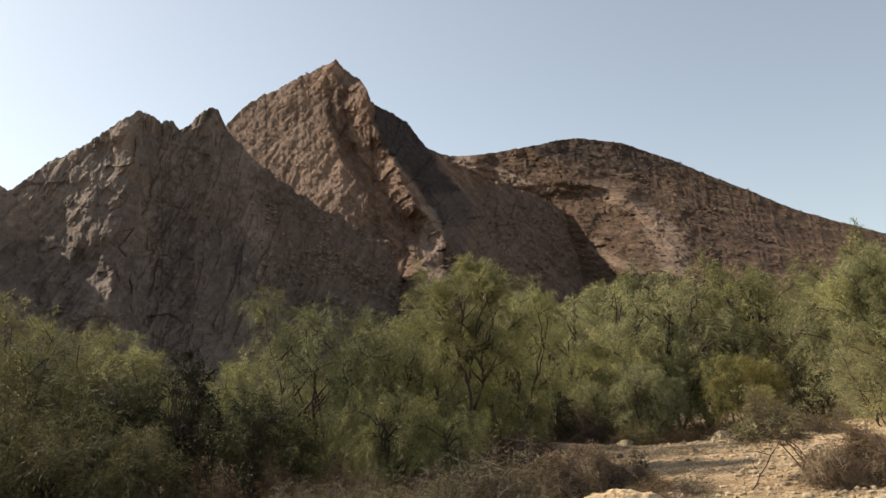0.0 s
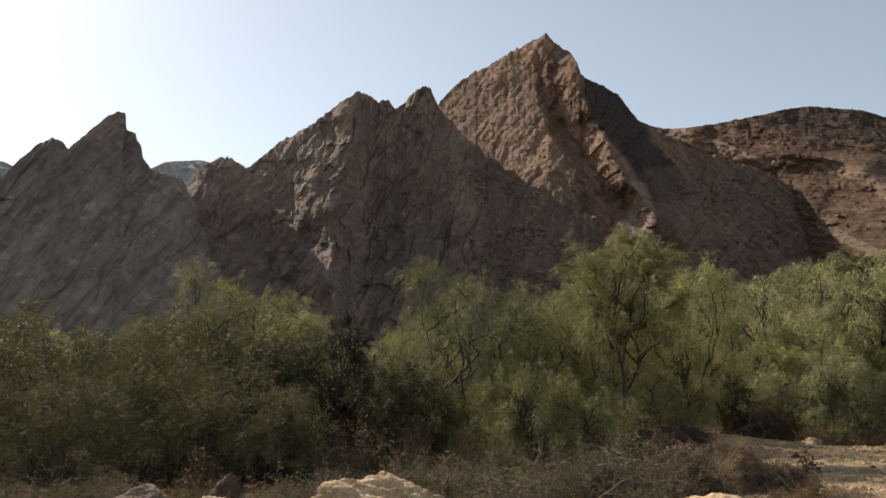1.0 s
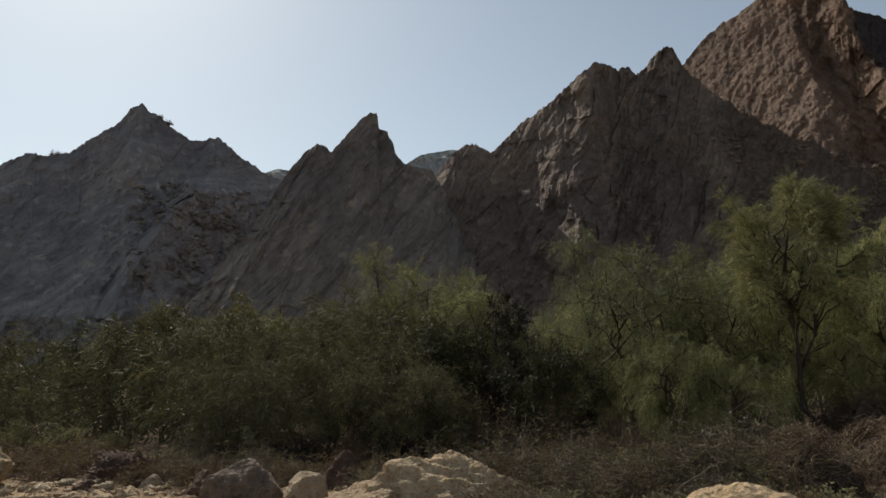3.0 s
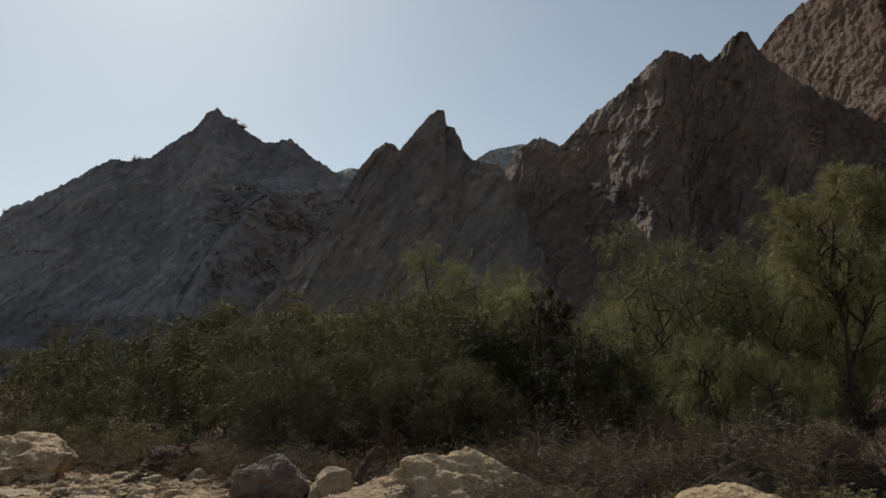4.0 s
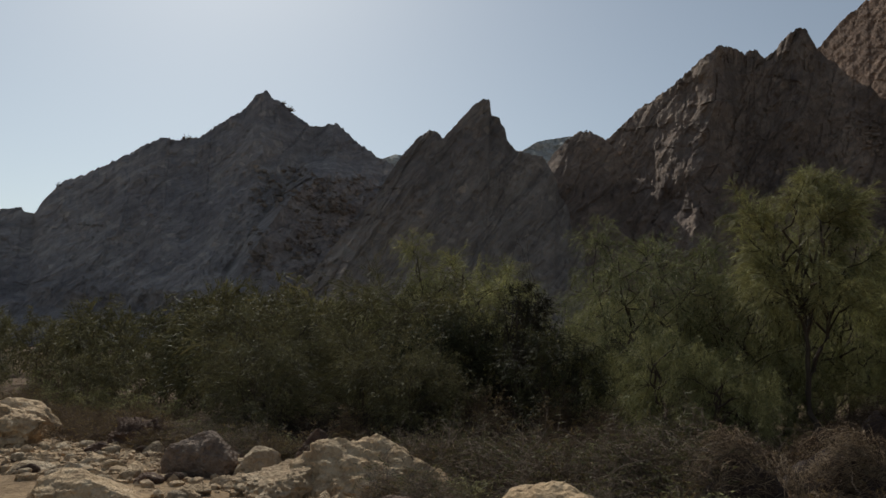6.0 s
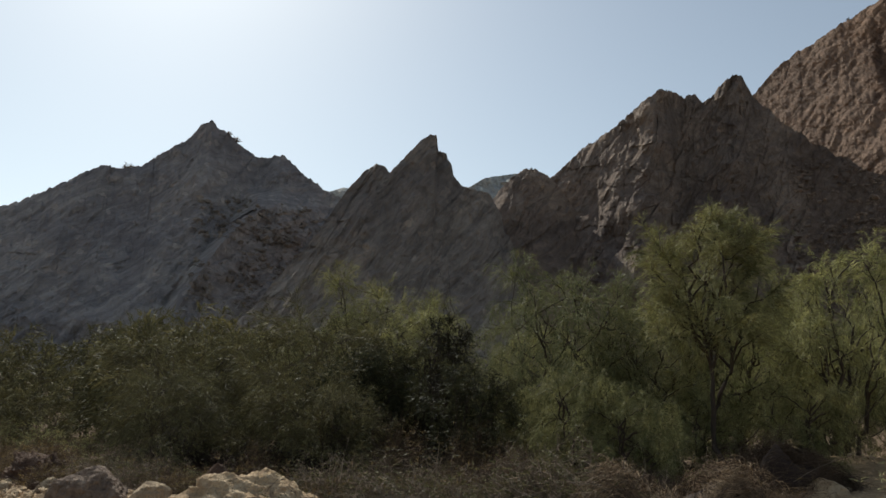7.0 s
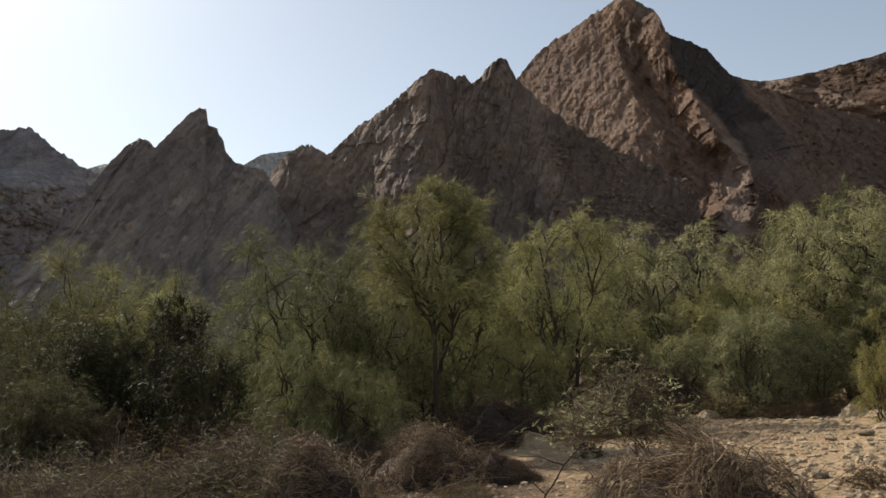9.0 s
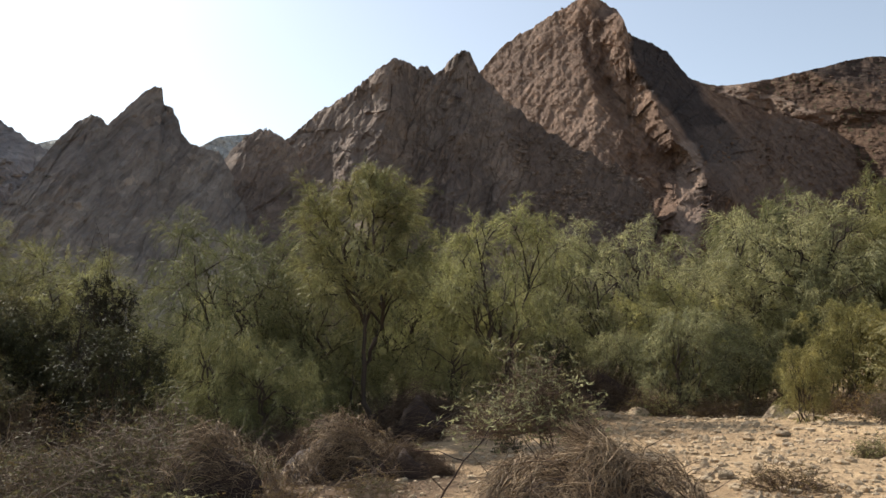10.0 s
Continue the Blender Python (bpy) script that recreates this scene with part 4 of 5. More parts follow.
tree_f = stand(build_tree("tree", 16, 10.0, 5.0, 6, 52, LEAF_GREEN, "large green tree with dark forked trunks", low=0.06, droop=0.8, hair=12, leaves=10, trunk_r=0.18, size=(0.27, 0.030), lean=0.5, plume=0.23, widest=0.55), 9.4, 49.0)
GREY = "grey-green feathery tree among the thicket"
for src, x, y, turn, size, label in (
        (tree_f, 16.0, 44.0, 130, 0.92, "large dense green tree at the edge of the wash"), (tree_f, 24.0, 47.0, 230, 1.0, "large dense green tree at the edge of the wash"),
        (tree_e, 19.0, 35.0, 60, 1.02, "tall grey-green tree beside the wash"), (tree_e, 13.2, 43.0, 10, 0.95, GREY),
        (tree_a, 14.6, 27.5, 200, 0.86, "tall feathery green tree above the dry wash"), (tree_d, 16.2, 28.0, 20, 1.1, "tall feathery green tree above the dry wash"),
        (tree_e, 7.6, 40.5, 250, 0.8, GREY), (tree_d, 6.4, 35.5, 100, 0.8, "small grey-green tree at the edge of the wash"), 
        (tree_b, 0.6, 33.5, 70, 0.85, WEEP), (tree_b, -14.4, 28.6, 45, 1.18, "tall green tree rising from the thicket"),
        (tree_d, -7.4, 30.0, 190, 0.85, GREY), (tree_b, -17.6, 27.4, 100, 0.85, GREY), (tree_b, -21.5, 29.5, 220, 0.9, GREY), (tree_d, -28.5, 33.0, 320, 1.1, GREY), (tree_d, -12.2, 27.0, 20, 0.95, GREY), (tree_b, -11.6, 33.0, 290, 0.8, WEEP), (tree_d, -18.5, 33.5, 80, 0.9, GREY), (tree_b, -24.0, 36.0, 150, 0.8, WEEP), (tree_d, -2.2, 34.5, 260, 0.9, GREY), (tree_e, 14.6, 25.8, 300, 0.62, "grey-green tree beside the gravel"), (tree_c, -3.6, 24.2, 200, 0.8, WEEP), (tree_c, -0.9, 25.6, 300, 0.7, WEEP), (tree_c, -0.5, 21.6, 30, 0.68, WEEP), (tree_b, -2.6, 26.6, 160, 0.8, WEEP),
        (tree_c, 1.7, 26.2, 60, 0.7, WEEP), (tree_c, -6.3, 25.2, 20, 0.9, WEEP), (tree_c, 7.4, 38.5, 80, 1.0, GREY), (tree_e, 10.6, 43.5, 200, 1.2, GREY), (tree_c, 10.8, 41.0, 190, 1.2, GREY), (tree_d, 8.6, 43.5, 60, 1.1, GREY), (tree_b, 2.2, 37.5, 120, 0.9, WEEP), (tree_b, 17.2, 39.0, 200, 1.05, GREY), (tree_d, -0.9, 28.2, 140, 0.95, GREY)):
    again(src, x, y, turn, size, label)

# ---- thicket and shrubs ----
pale = stand(build_tree("shrub", 27, 3.3, 1.7, 6, 30, LEAF_GREY, "rounded pale grey-green shrub behind a boulder", low=0.02, droop=0.7, hair=10, leaves=9, trunk_r=0.04, category="shrub", size=(0.13, 0.016), lean=0.6, plume=0.33), 7.0, 32.6)
again(pale, 8.6, 35.4, 120, 0.9, "rounded pale grey-green shrub at the edge of the wash")
again(pale, 5.0, 33.2, 240, 0.8, "rounded pale grey-green shrub at the edge of the wash")
SHRUB = "dense dusty olive shrub with fine twigs"
shrub_a = stand(build_tree("shrub", 21, 3.3, 2.1, 7, 36, LEAF_OLIVE, SHRUB, low=0.2, droop=0.6, hair=11, leaves=9, trunk_r=0.035, category="shrub", size=(0.14, 0.0145), lean=0.65, plume=0.32), -11.2, 21.2)
distant = stand(build_tree("shrub", 23, 3.3, 2.1, 5, 26, LEAF_OLIVE, SHRUB, low=0.02, droop=0.6, fork=5, hair=8, leaves=7, trunk_r=0.035, category="shrub", size=(0.17, 0.036), lean=0.65, plume=0.32), -30.0, 31.0, 0, 1.5)
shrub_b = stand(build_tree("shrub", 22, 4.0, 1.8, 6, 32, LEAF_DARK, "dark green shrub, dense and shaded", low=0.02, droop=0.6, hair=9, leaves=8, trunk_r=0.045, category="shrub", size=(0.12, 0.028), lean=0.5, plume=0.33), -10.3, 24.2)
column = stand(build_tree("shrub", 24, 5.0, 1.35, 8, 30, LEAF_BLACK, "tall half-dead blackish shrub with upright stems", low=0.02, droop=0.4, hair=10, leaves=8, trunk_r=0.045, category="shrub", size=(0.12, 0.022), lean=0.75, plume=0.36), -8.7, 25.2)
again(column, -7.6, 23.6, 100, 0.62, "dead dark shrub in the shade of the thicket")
for x, y, turn, size, src in ((-13.6, 18.4, 80, 0.9, shrub_a), (-17.0, 21.5, 160, 1.4, shrub_a), (-13.6, 24.6, 240, 1.6, shrub_a), (-20.5, 24.0, 20, 1.7, shrub_a), (-25.5, 27.0, 100, 1.9, shrub_a),
                              (-30.5, 28.5, 190, 1.9, shrub_a), (-36.5, 30.0, 280, 2.0, shrub_a), (-43.0, 31.0, 10, 2.0, shrub_a), (-50.0, 29.0, 70, 2.0, shrub_a), (-18.5, 29.0, 50, 1.1, shrub_b),
                              (-8.6, 20.0, 110, 0.8, shrub_a), (-34.0, 24.0, 140, 0.85, shrub_a), (-41.0, 25.0, 200, 0.9, shrub_a), (-48.0, 36.0, 0, 1.4, shrub_a), (-46.0, 20.0, 200, 1.0, shrub_a), (-56.0, 23.0, 120, 1.3, shrub_a), (-62.0, 30.0, 240, 1.6, shrub_a), (-54.0, 16.0, 320, 1.0, shrub_a), (-66.0, 20.0, 80, 1.5, shrub_a), (-52.0, 44.0, 40, 1.5, shrub_a), (-44.0, 46.0, 140, 1.4, shrub_a), (-36.0, 45.0, 240, 1.4, shrub_a), (-60.0, 40.0, 340, 1.6, shrub_a), (-28.0, 42.0, 20, 1.3, shrub_a), (-70.0, 36.0, 190, 1.7, shrub_a), (-74.0, 28.0, 290, 1.7, shrub_a), (-20.0, 40.0, 90, 1.3, shrub_a), (-72.0, 48.0, 60, 1.8, shrub_a),
                              (-5.9, 22.9, 140, 0.8, shrub_b), (-24.0, 32.0, 230, 1.2, shrub_b), (-33.0, 36.0, 320, 1.3, shrub_b), (-41.0, 38.0, 120, 1.4, shrub_b), (3.4, 30.5, 210, 0.5, shrub_b),
                              (15.5, 36.5, 60, 0.7, shrub_b), (-10.4, 22.6, 330, 0.95, shrub_b), (19.0, 28.0, 250, 0.9, shrub_b), (-4.0, 31.0, 60, 0.9, shrub_b), (-15.5, 33.0, 260, 1.1, shrub_b), (-9.0, 34.0, 170, 1.0, shrub_b), (-1.5, 39.0, 250, 1.1, shrub_b), (-6.5, 27.4, 100, 0.8, shrub_b)):
    again(distant if src is shrub_a and math.hypot(x - 5, y - 4) > 32 else src, x, y, turn, size)
for x, y, turn, size in ((-40.0, 52.0, 0, 1.7), (-47.0, 55.0, 70, 1.8), (-54.0, 52.0, 130, 1.8), (-32.0, 54.0, 200, 1.7), (-25.0, 50.0, 260, 1.6), (-62.0, 54.0, 310, 1.9), (-66.0, 44.0, 30, 1.8), (-78.0, 42.0, 100, 2.0), (-82.0, 34.0, 170, 2.0), (-86.0, 52.0, 230, 2.2), (-16.0, 46.0, 290, 1.5), (-8.0, 45.0, 350, 1.5), (-80.0, 24.0, 60, 1.9), (-45.0, 27.0, 20, 1.1)):
    again(distant, x, y, turn, size)
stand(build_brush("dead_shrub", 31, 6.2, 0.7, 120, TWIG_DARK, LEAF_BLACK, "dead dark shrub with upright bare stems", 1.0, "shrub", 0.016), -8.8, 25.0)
stand(build_tree("yellow_shrub", 32, 3.7, 1.3, 6, 28, LEAF_BROOM, "yellow-green broom-like shrub at the edge of the gravel", low=0.02, droop=1.1, hair=11, leaves=9, trunk_r=0.03, category="shrub", size=(0.11, 0.018), lean=0.5, plume=0.42), 11.9, 35.6)
again(bpy.data.objects["yellow_shrub"], 13.6, 36.4, 200, 0.9)
again(bpy.data.objects["yellow_shrub"], 10.15, 27.2, 80, 0.52)
twiggy = stand(build_tree("shrub", 29, 3.5, 2.5, 8, 40, LEAF_GREY, "spreading grey-green shrub with pale thorny twigs", low=0.0, droop=0.4, hair=11, leaves=8, trunk_r=0.03, category="shrub", size=(0.08, 0.018), lean=0.6, plume=0.26, widest=0.35), 14.3, 27.0)
again(twiggy, 17.2, 32.6, 130, 1.25)
# blackish brushwood added to stand in for the shade below the canopy
gloom = stand(build_brush("dead_thicket", 39, 1.9, 1.6, 90, TWIG_DARK, LEAF_BLACK, "blackish brushwood standing in for the shade under the thicket canopy", 0.55, "shrub", 0.010, fine=8.0), -6.2, 21.8)
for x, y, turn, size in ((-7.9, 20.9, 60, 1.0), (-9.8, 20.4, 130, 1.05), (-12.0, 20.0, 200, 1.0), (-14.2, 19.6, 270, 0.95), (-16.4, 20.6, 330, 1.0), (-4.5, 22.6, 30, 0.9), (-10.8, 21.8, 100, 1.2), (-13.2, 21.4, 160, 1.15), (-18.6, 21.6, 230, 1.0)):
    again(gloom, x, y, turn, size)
drooping = stand(build_brush("dry_shrub", 33, 2.5, 1.0, 420, TWIG_BROWN, LEAF_DRY, "dry brown drooping shrub under the thicket", 0.5, "shrub", 0.007), -6.6, 20.9)
for x, y, turn, size in ((-9.5, 18.7, 90, 0.7), (-4.9, 21.4, 30, 0.8), (-3.3, 21.0, 140, 0.75), (-5.6, 22.6, 250, 0.95), (-8.3, 22.0, 310, 1.0), (-2.4, 20.2, 70, 0.6)):
    again(drooping, x, y, turn, size)
stand(build_brush("bare_bush", 34, 1.4, 1.0, 260, TWIG_BROWN, LEAF_GREY, "tangled grey-brown bush with few leaves beside the gravel", 0.3, "bush", 0.006, 0.82, 9.0, (0.65, -0.85)), 6.3, 16.8)
brush = stand(build_brush("dry_brush", 35, 1.35, 1.05, 75, TWIG_GREY, LEAF_OLIVE, "low dry brush of fine grey-brown twigs", 0.4, thick=0.009, fine=9.0), 0.55, 17.2)
brown = stand(build_brush("dry_brush", 36, 1.15, 1.0, 75, TWIG_BROWN, LEAF_DRY, "low brown dry brush on the stony bank", 0.45, thick=0.009, fine=9.0), -1.0, 16.4)
for x, y, turn, size, src in ((-2.4, 15.6, 30, 0.85, brush), (-0.3, 15.1, 140, 0.7, brown), (0.2, 15.9, 40, 0.8, brush), (11.3, 30.6, 20, 1.1, brown), (12.5, 28.6, 70, 1.2, brown), (12.0, 26.6, 160, 0.9, brush), (10.6, 33.0, 220, 1.1, brown), (6.3, 30.6, 20, 1.1, brown), (8.0, 31.2, 100, 1.0, brown), (8.7, 32.2, 200, 0.9, brown), (10.4, 34.2, 300, 1.1, brown), (12.6, 32.6, 250, 1.0, brown), (-3.7, 16.3, 10, 0.9, brown), (-5.2, 16.8, 80, 0.85, brush), (1.9, 14.6, 200, 0.65, brown),
                              (-8.6, 17.0, 60, 0.9, brown), (-10.6, 16.6, 120, 0.85, brush), (-12.6, 16.4, 300, 0.9, brown), (-15.6, 17.2, 20, 1.0, brown), (-18.0, 16.6, 90, 1.0, brown), (-20.5, 18.4, 180, 1.1, brown),
                              (-23.5, 19.0, 240, 1.1, brown), (-27.0, 19.5, 330, 1.1, brown), (-31.0, 20.0, 45, 1.2, brown), (-17.0, 19.5, 45, 1.0, brush), (0.4, 13.2, 320, 0.55, brown),
                              (-1.7, 13.2, 220, 0.75, brush), (-17.5, 15.0, 30, 1.0, brown), (-9.6, 15.5, 110, 0.8, brown), (-11.2, 15.4, 210, 0.8, brush), (-5.6, 15.4, 310, 0.75, brown), (-4.6, 15.0, 50, 0.7, brush), (-12.9, 15.5, 80, 0.8, brown), (3.3, 14.3, 260, 0.55, brown), (2.6, 20.6, 120, 0.9, brown), (-21.0, 16.0, 130, 1.1, brown), (-23.5, 14.5, 210, 1.1, brown), (2.9, 13.3, 110, 0.5, brush), (-27.0, 17.5, 60, 1.3, brown), (-30.0, 18.5, 130, 1.4, brown), (-34.0, 19.5, 200, 1.4, brown), (-38.0, 20.5, 270, 1.5, brown), (-25.5, 20.5, 340, 1.2, brown), (-36.0, 17.0, 50, 1.3, brown), (-42.0, 21.0, 120, 1.5, brown), (-33.0, 16.0, 190, 1.3, brown), (-46.0, 23.0, 260, 1.6, brown), (-22.4, 17.2, 330, 1.1, brown), (3.4, 15.9, 100, 0.55, brown), (9.25, 17.6, 0, 0.55, brown), (4.0, 17.0, 60, 0.5, brown), (4.5, 16.2, 160, 0.42, brush), (8.8, 36.5, 30, 1.2, brown), (7.4, 35.0, 130, 1.2, brown),
                              (1.2, 21.2, 30, 0.9, brown), (-1.2, 19.5, 130, 1.0, brown), (-3.8, 19.3, 230, 1.0, brown), (9.6, 13.2, 30, 0.6, brown), (11.5, 16.0, 80, 0.9, brush)):
    again(src, x, y, turn, size)
for x, y, turn, size in ((0.9, 16.3, 10, 1.3), (0.2, 16.6, 100, 1.15), (-0.8, 16.0, 290, 1.0), (-2.2, 15.7, 50, 0.95), (-3.4, 16.0, 130, 0.95), (-0.9, 12.9, 40, 0.6), (0.0, 12.5, 150, 0.5), (1.0, 12.9, 220, 0.55), (1.2, 13.8, 300, 0.7)):
    again(brush, x, y, turn, size)
mound = stand(build_brush("brush_mound", 47, 1.5, 1.15, 170, TWIG_GREY, LEAF_OLIVE, "tall mound of tangled dry brush with a few seed stalks", 0.4, "bush", 0.007, fine=8.0), 0.95, 16.4)
for x, y, turn, size in ((-0.3, 16.9, 170, 0.8), (-1.9, 16.6, 320, 0.7), (-3.6, 16.8, 40, 0.75)):
    again(mound, x, y, turn, size)
rng = np.random.default_rng(88)
for k in range(34):
    x = -13.5 + 12.5 * (k + rng.uniform()) / 34
    y = rng.uniform(14.7, 17.2)
    if not (abs(x + 6.9) < 1.3 and y < 16.3):
        again(brown if k % 3 else brush, x, y, rng.uniform(0, 360), rng.uniform(0.6, 0.95))
dotted = stand(build_brush("low_shrub", 40, 0.75, 0.6, 55, TWIG_GREY, LEAF_GREY, "small rounded grey-green shrub with tiny leaves on the bank", 0.9, "shrub", 0.006, fine=7.0), -3.6, 15.0)
for x, y, turn, size in ((-2.7, 15.0, 30, 0.7), (-1.2, 14.2, 90, 0.8), (0.3, 14.3, 150, 0.75), (0.9, 16.6, 210, 1.3), (1.6, 15.4, 270, 0.9), (-6.2, 15.6, 320, 0.8), (-8.2, 16.0, 20, 0.7), (2.4, 15.2, 80, 0.8), (3.0, 14.0, 140, 0.7), (-0.2, 18.0, 200, 1.2), (-2.0, 18.6, 250, 1.1), (4.3, 14.6, 310, 0.5), (-16.2, 18.0, 10, 1.2), (-10.4, 17.4, 70, 0.9)):
    again(dotted, x, y, turn, size)
stalks = stand(build_brush("dry_stalks", 46, 0.85, 0.4, 16, STALK, LEAF_DRY, "tuft of bleached dry stalks standing in the brush", 0.0, "dry grass", 0.006, fine=1.2), -2.0, 14.5)
for x, y, turn, size in ((-0.6, 15.2, 40, 0.7), (0.5, 15.0, 100, 0.8), (1.3, 16.0, 160, 1.0), (-3.9, 15.4, 220, 0.7), (-1.5, 13.9, 280, 0.6), (2.1, 14.4, 340, 0.7), (2.9, 15.4, 30, 0.6), (0.8, 17.0, 90, 1.2), (3.1, 18.1, 150, 0.9), (-5.4, 16.0, 210, 0.8), (1.9, 16.9, 270, 0.9), (6.9, 14.6, 330, 0.6), (-9.0, 16.4, 20, 0.8), (5.2, 14.2, 60, 0.6)):
    again(stalks, x, y, turn, size)
low_green = stand(build_brush("green_shrub", 37, 1.1, 0.8, 300, TWIG_BROWN, LEAF_GREEN, "low green leafy shrub on the dry ground", 1.0, "shrub"), 6.5, 30.4)
for x, y, turn, size in ((-31.0, 22.8, 60, 1.7), (-28.5, 21.6, 160, 1.5), (-33.5, 22.0, 260, 1.6), (-36.5, 23.5, 20, 1.6), (-40.0, 22.5, 110, 1.7), (-26.5, 22.6, 210, 1.2), (-44.0, 24.5, 300, 1.8), (-49.0, 25.0, 70, 1.9), (1.3, 18.3, 20, 0.6), (-1.4, 17.6, 90, 0.6), (10.6, 21.0, 200, 0.45)):
    again(low_green, x, y, turn, size)
stand(build_brush("leafy_shrub", 38, 0.85, 0.35, 60, TWIG_BROWN, LEAF_DARK, "small dark green leafy shrub at the edge of the gravel", 1.0, "shrub", 0.006), 4.6, 21.6)
stand(build_heap("straw_heap", 41, 0.68, 0.78, 0.7, "flood-borne heap of straw and sticks by the brush", 3400), 2.8, 18.2, 20)
stand(build_heap("straw_heap", 42, 0.66, 0.98, 0.75, "rounded heap of bent dry straw on the gravel", 6000, None, 0.75, 0.5), 7.3, 15.1, 200)
stand(build_heap("straw_heap", 43, 0.78, 0.85, 0.8, "flood-borne heap of straw and sticks by the brush", 3600), 1.75, 16.3, 120)
stand(build_heap("debris_heap", 44, 0.9, 1.6, 0.9, "dark heap of flood debris under the trees", 4200, TWIG_BROWN), 1.6, 24.6, 10)
stand(build_heap("debris_heap", 45, 1.0, 1.5, 0.9, "dark heap of flood debris under the trees", 4200, TWIG_BROWN), 4.6, 31.5, 60)

again(bpy.data.objects["debris_heap"], -0.9, 21.6, 80, 0.7)
again(bpy.data.objects["debris_heap"], -3.4, 21.2, 190, 0.75)
again(bpy.data.objects["debris_heap"], 0.4, 20.6, 240, 0.6)
again(bpy.data.objects["debris_heap"], 3.7, 18.8, 20, 0.5)


def build_branch(name, pts, radius, label, mat, seed, category="branch"):
    """A fallen, forked dead branch."""
    rng = np.random.default_rng(seed)
    top = tagged(new(name), label, category)
    p = np.array(pts, float)
    o = p[0].copy()
    o[2] = float(ground_z(o[0], o[1])) - 0.05
    q = np.concatenate([curve_pts(a, b, 0.03, rng, 5, 0.03)[:-1] for a, b in zip(p[:-1], p[1:])] + [p[-1:]]) - o
    v, f = [], []
    tube(v, f, q, np.linspace(radius, radius * 0.3, len(q)), 6)
    mesh_object("stick", v, f, mat, top)
    for k in range(4):
        v, f = [], []
        s = q[2 + k * (len(q) - 3) // 4]
        e = s + rng.normal(0, 0.25, 3) + (0, 0, 0.2)
        w = curve_pts(s, e, 0.03, rng, 5, 0.08)
        tube(v, f, w, np.linspace(radius * 0.5, 0.003, 5), 5)
        mesh_object("side_twig", v, f, mat, top)
    top.matrix_world = Matrix.Translation(o)
    return top


build_branch("fallen_branch", [(5.3, 15.6, 0.0), (5.7, 15.55, 0.6), (6.3, 15.6, 1.34)], 0.016, "thin dead branch leaning over the gravel", TWIG_DARK, 51)
build_branch("fallen_branch", [(-2.3, 14.4, 0.0), (-2.15, 14.6, 0.5), (-2.3, 14.8, 0.85)], 0.014, "pale bleached twig standing in the brush", TWIG_GREY, 52)
build_branch("fallen_branch", [(2.2, 23.6, 0.3), (3.2, 24.0, 0.9), (3.9, 24.2, 1.2)], 0.009, "pale dead branch sticking out of the debris", TWIG_GREY, 53)
build_branch("leaning_trunk", [(-0.8, 23.9, -0.3), (-1.25, 23.6, 0.7), (-1.8, 23.3, 1.45), (-2.1, 23.2, 2.2)], 0.11, "thick dark trunk leaning under the weeping tree", BARK, 54, "tree trunk")
build_branch("fallen_branch", [(3.3, 16.2, 0.05), (3.9, 16.6, 0.35), (4.7, 16.9, 0.45)], 0.009, "pale bleached stick lying across the debris", TWIG_GREY, 55)
build_branch("fallen_branch", [(0.2, 14.9, 0.0), (0.7, 15.2, 0.45), (1.1, 15.6, 0.6)], 0.015, "pale bleached twig standing in the brush", TWIG_GREY, 56)
build_branch("fallen_branch", [(-1.2, 15.0, 0.1), (-0.8, 15.2, 0.6), (-0.6, 15.3, 0.95)], 0.012, "pale bleached twig standing in the brush", TWIG_GREY, 57)

# ---- boulders and stones ----
CREAM = "large weathered cream limestone boulder on the bank"
place_rock("boulder", -3.05, 13.7, 0.64, (1.5, 1.1, 0.85), STONE_CREAM, CREAM, 61, 20, 0.26, sub=6)
place_rock("boulder", -4.15, 12.7, 0.16, (0.95, 0.7, 0.6), STONE_CREAM, CREAM, 62, -30, 0.26, sub=6)
place_rock("boulder", 2.3, 11.6, 0.8, (0.85, 0.65, 0.65), STONE_CREAM, "cream boulder with a smooth rounded top", 63, 15, 0.14, sub=6)
place_rock("boulder", -7.2, 13.1, 0.34, (0.72, 0.6, 0.62), STONE_DARK, "dark brown angular boulder on the bank", 165, 40, 0.07, sub=6)
place_rock("boulder", -6.1, 13.6, 0.10, (0.52, 0.45, 0.48), STONE_PALE, "pitted pale boulder among darker rocks", 65, 70, 0.12, sub=6)
place_rock("boulder", -7.1, 15.7, 0.26, (0.42, 0.36, 0.75), STONE_RED, "upright red-brown rock at the edge of the thicket", 66, 0, 0.14)
place_rock("boulder", -5.2, 12.4, -0.2, (0.6, 0.45, 0.4), STONE_CREAM, "low crumbly cream rock on the bank", 67, 0, 0.16)
place_rock("boulder", -9.3, 13.9, -0.1, (0.34, 0.3, 0.4), STONE_RED, "small red-brown rock on the bank", 68, 0, 0.12)
place_rock("boulder", -5.9, 10.4, 0.0, (1.0, 0.8, 0.6), STONE_CREAM, "broad pale boulder sunk in the bank", 69, 35, 0.12, sub=6)
place_rock("boulder", -12.1, 14.6, -0.47, (0.36, 0.3, 0.3), STONE_PALE, "smooth pale stone on the bank", 70, 0, 0.05)
place_rock("boulder", -14.9, 13.4, -0.72, (0.4, 0.35, 0.35), STONE_PALE, "smooth pale stone on the bank", 71, 50, 0.05)
place_rock("boulder", -11.2, 12.6, -0.5, (0.55, 0.4, 0.35), STONE_CREAM, "low cream rock on the bank", 72, 10, 0.12)
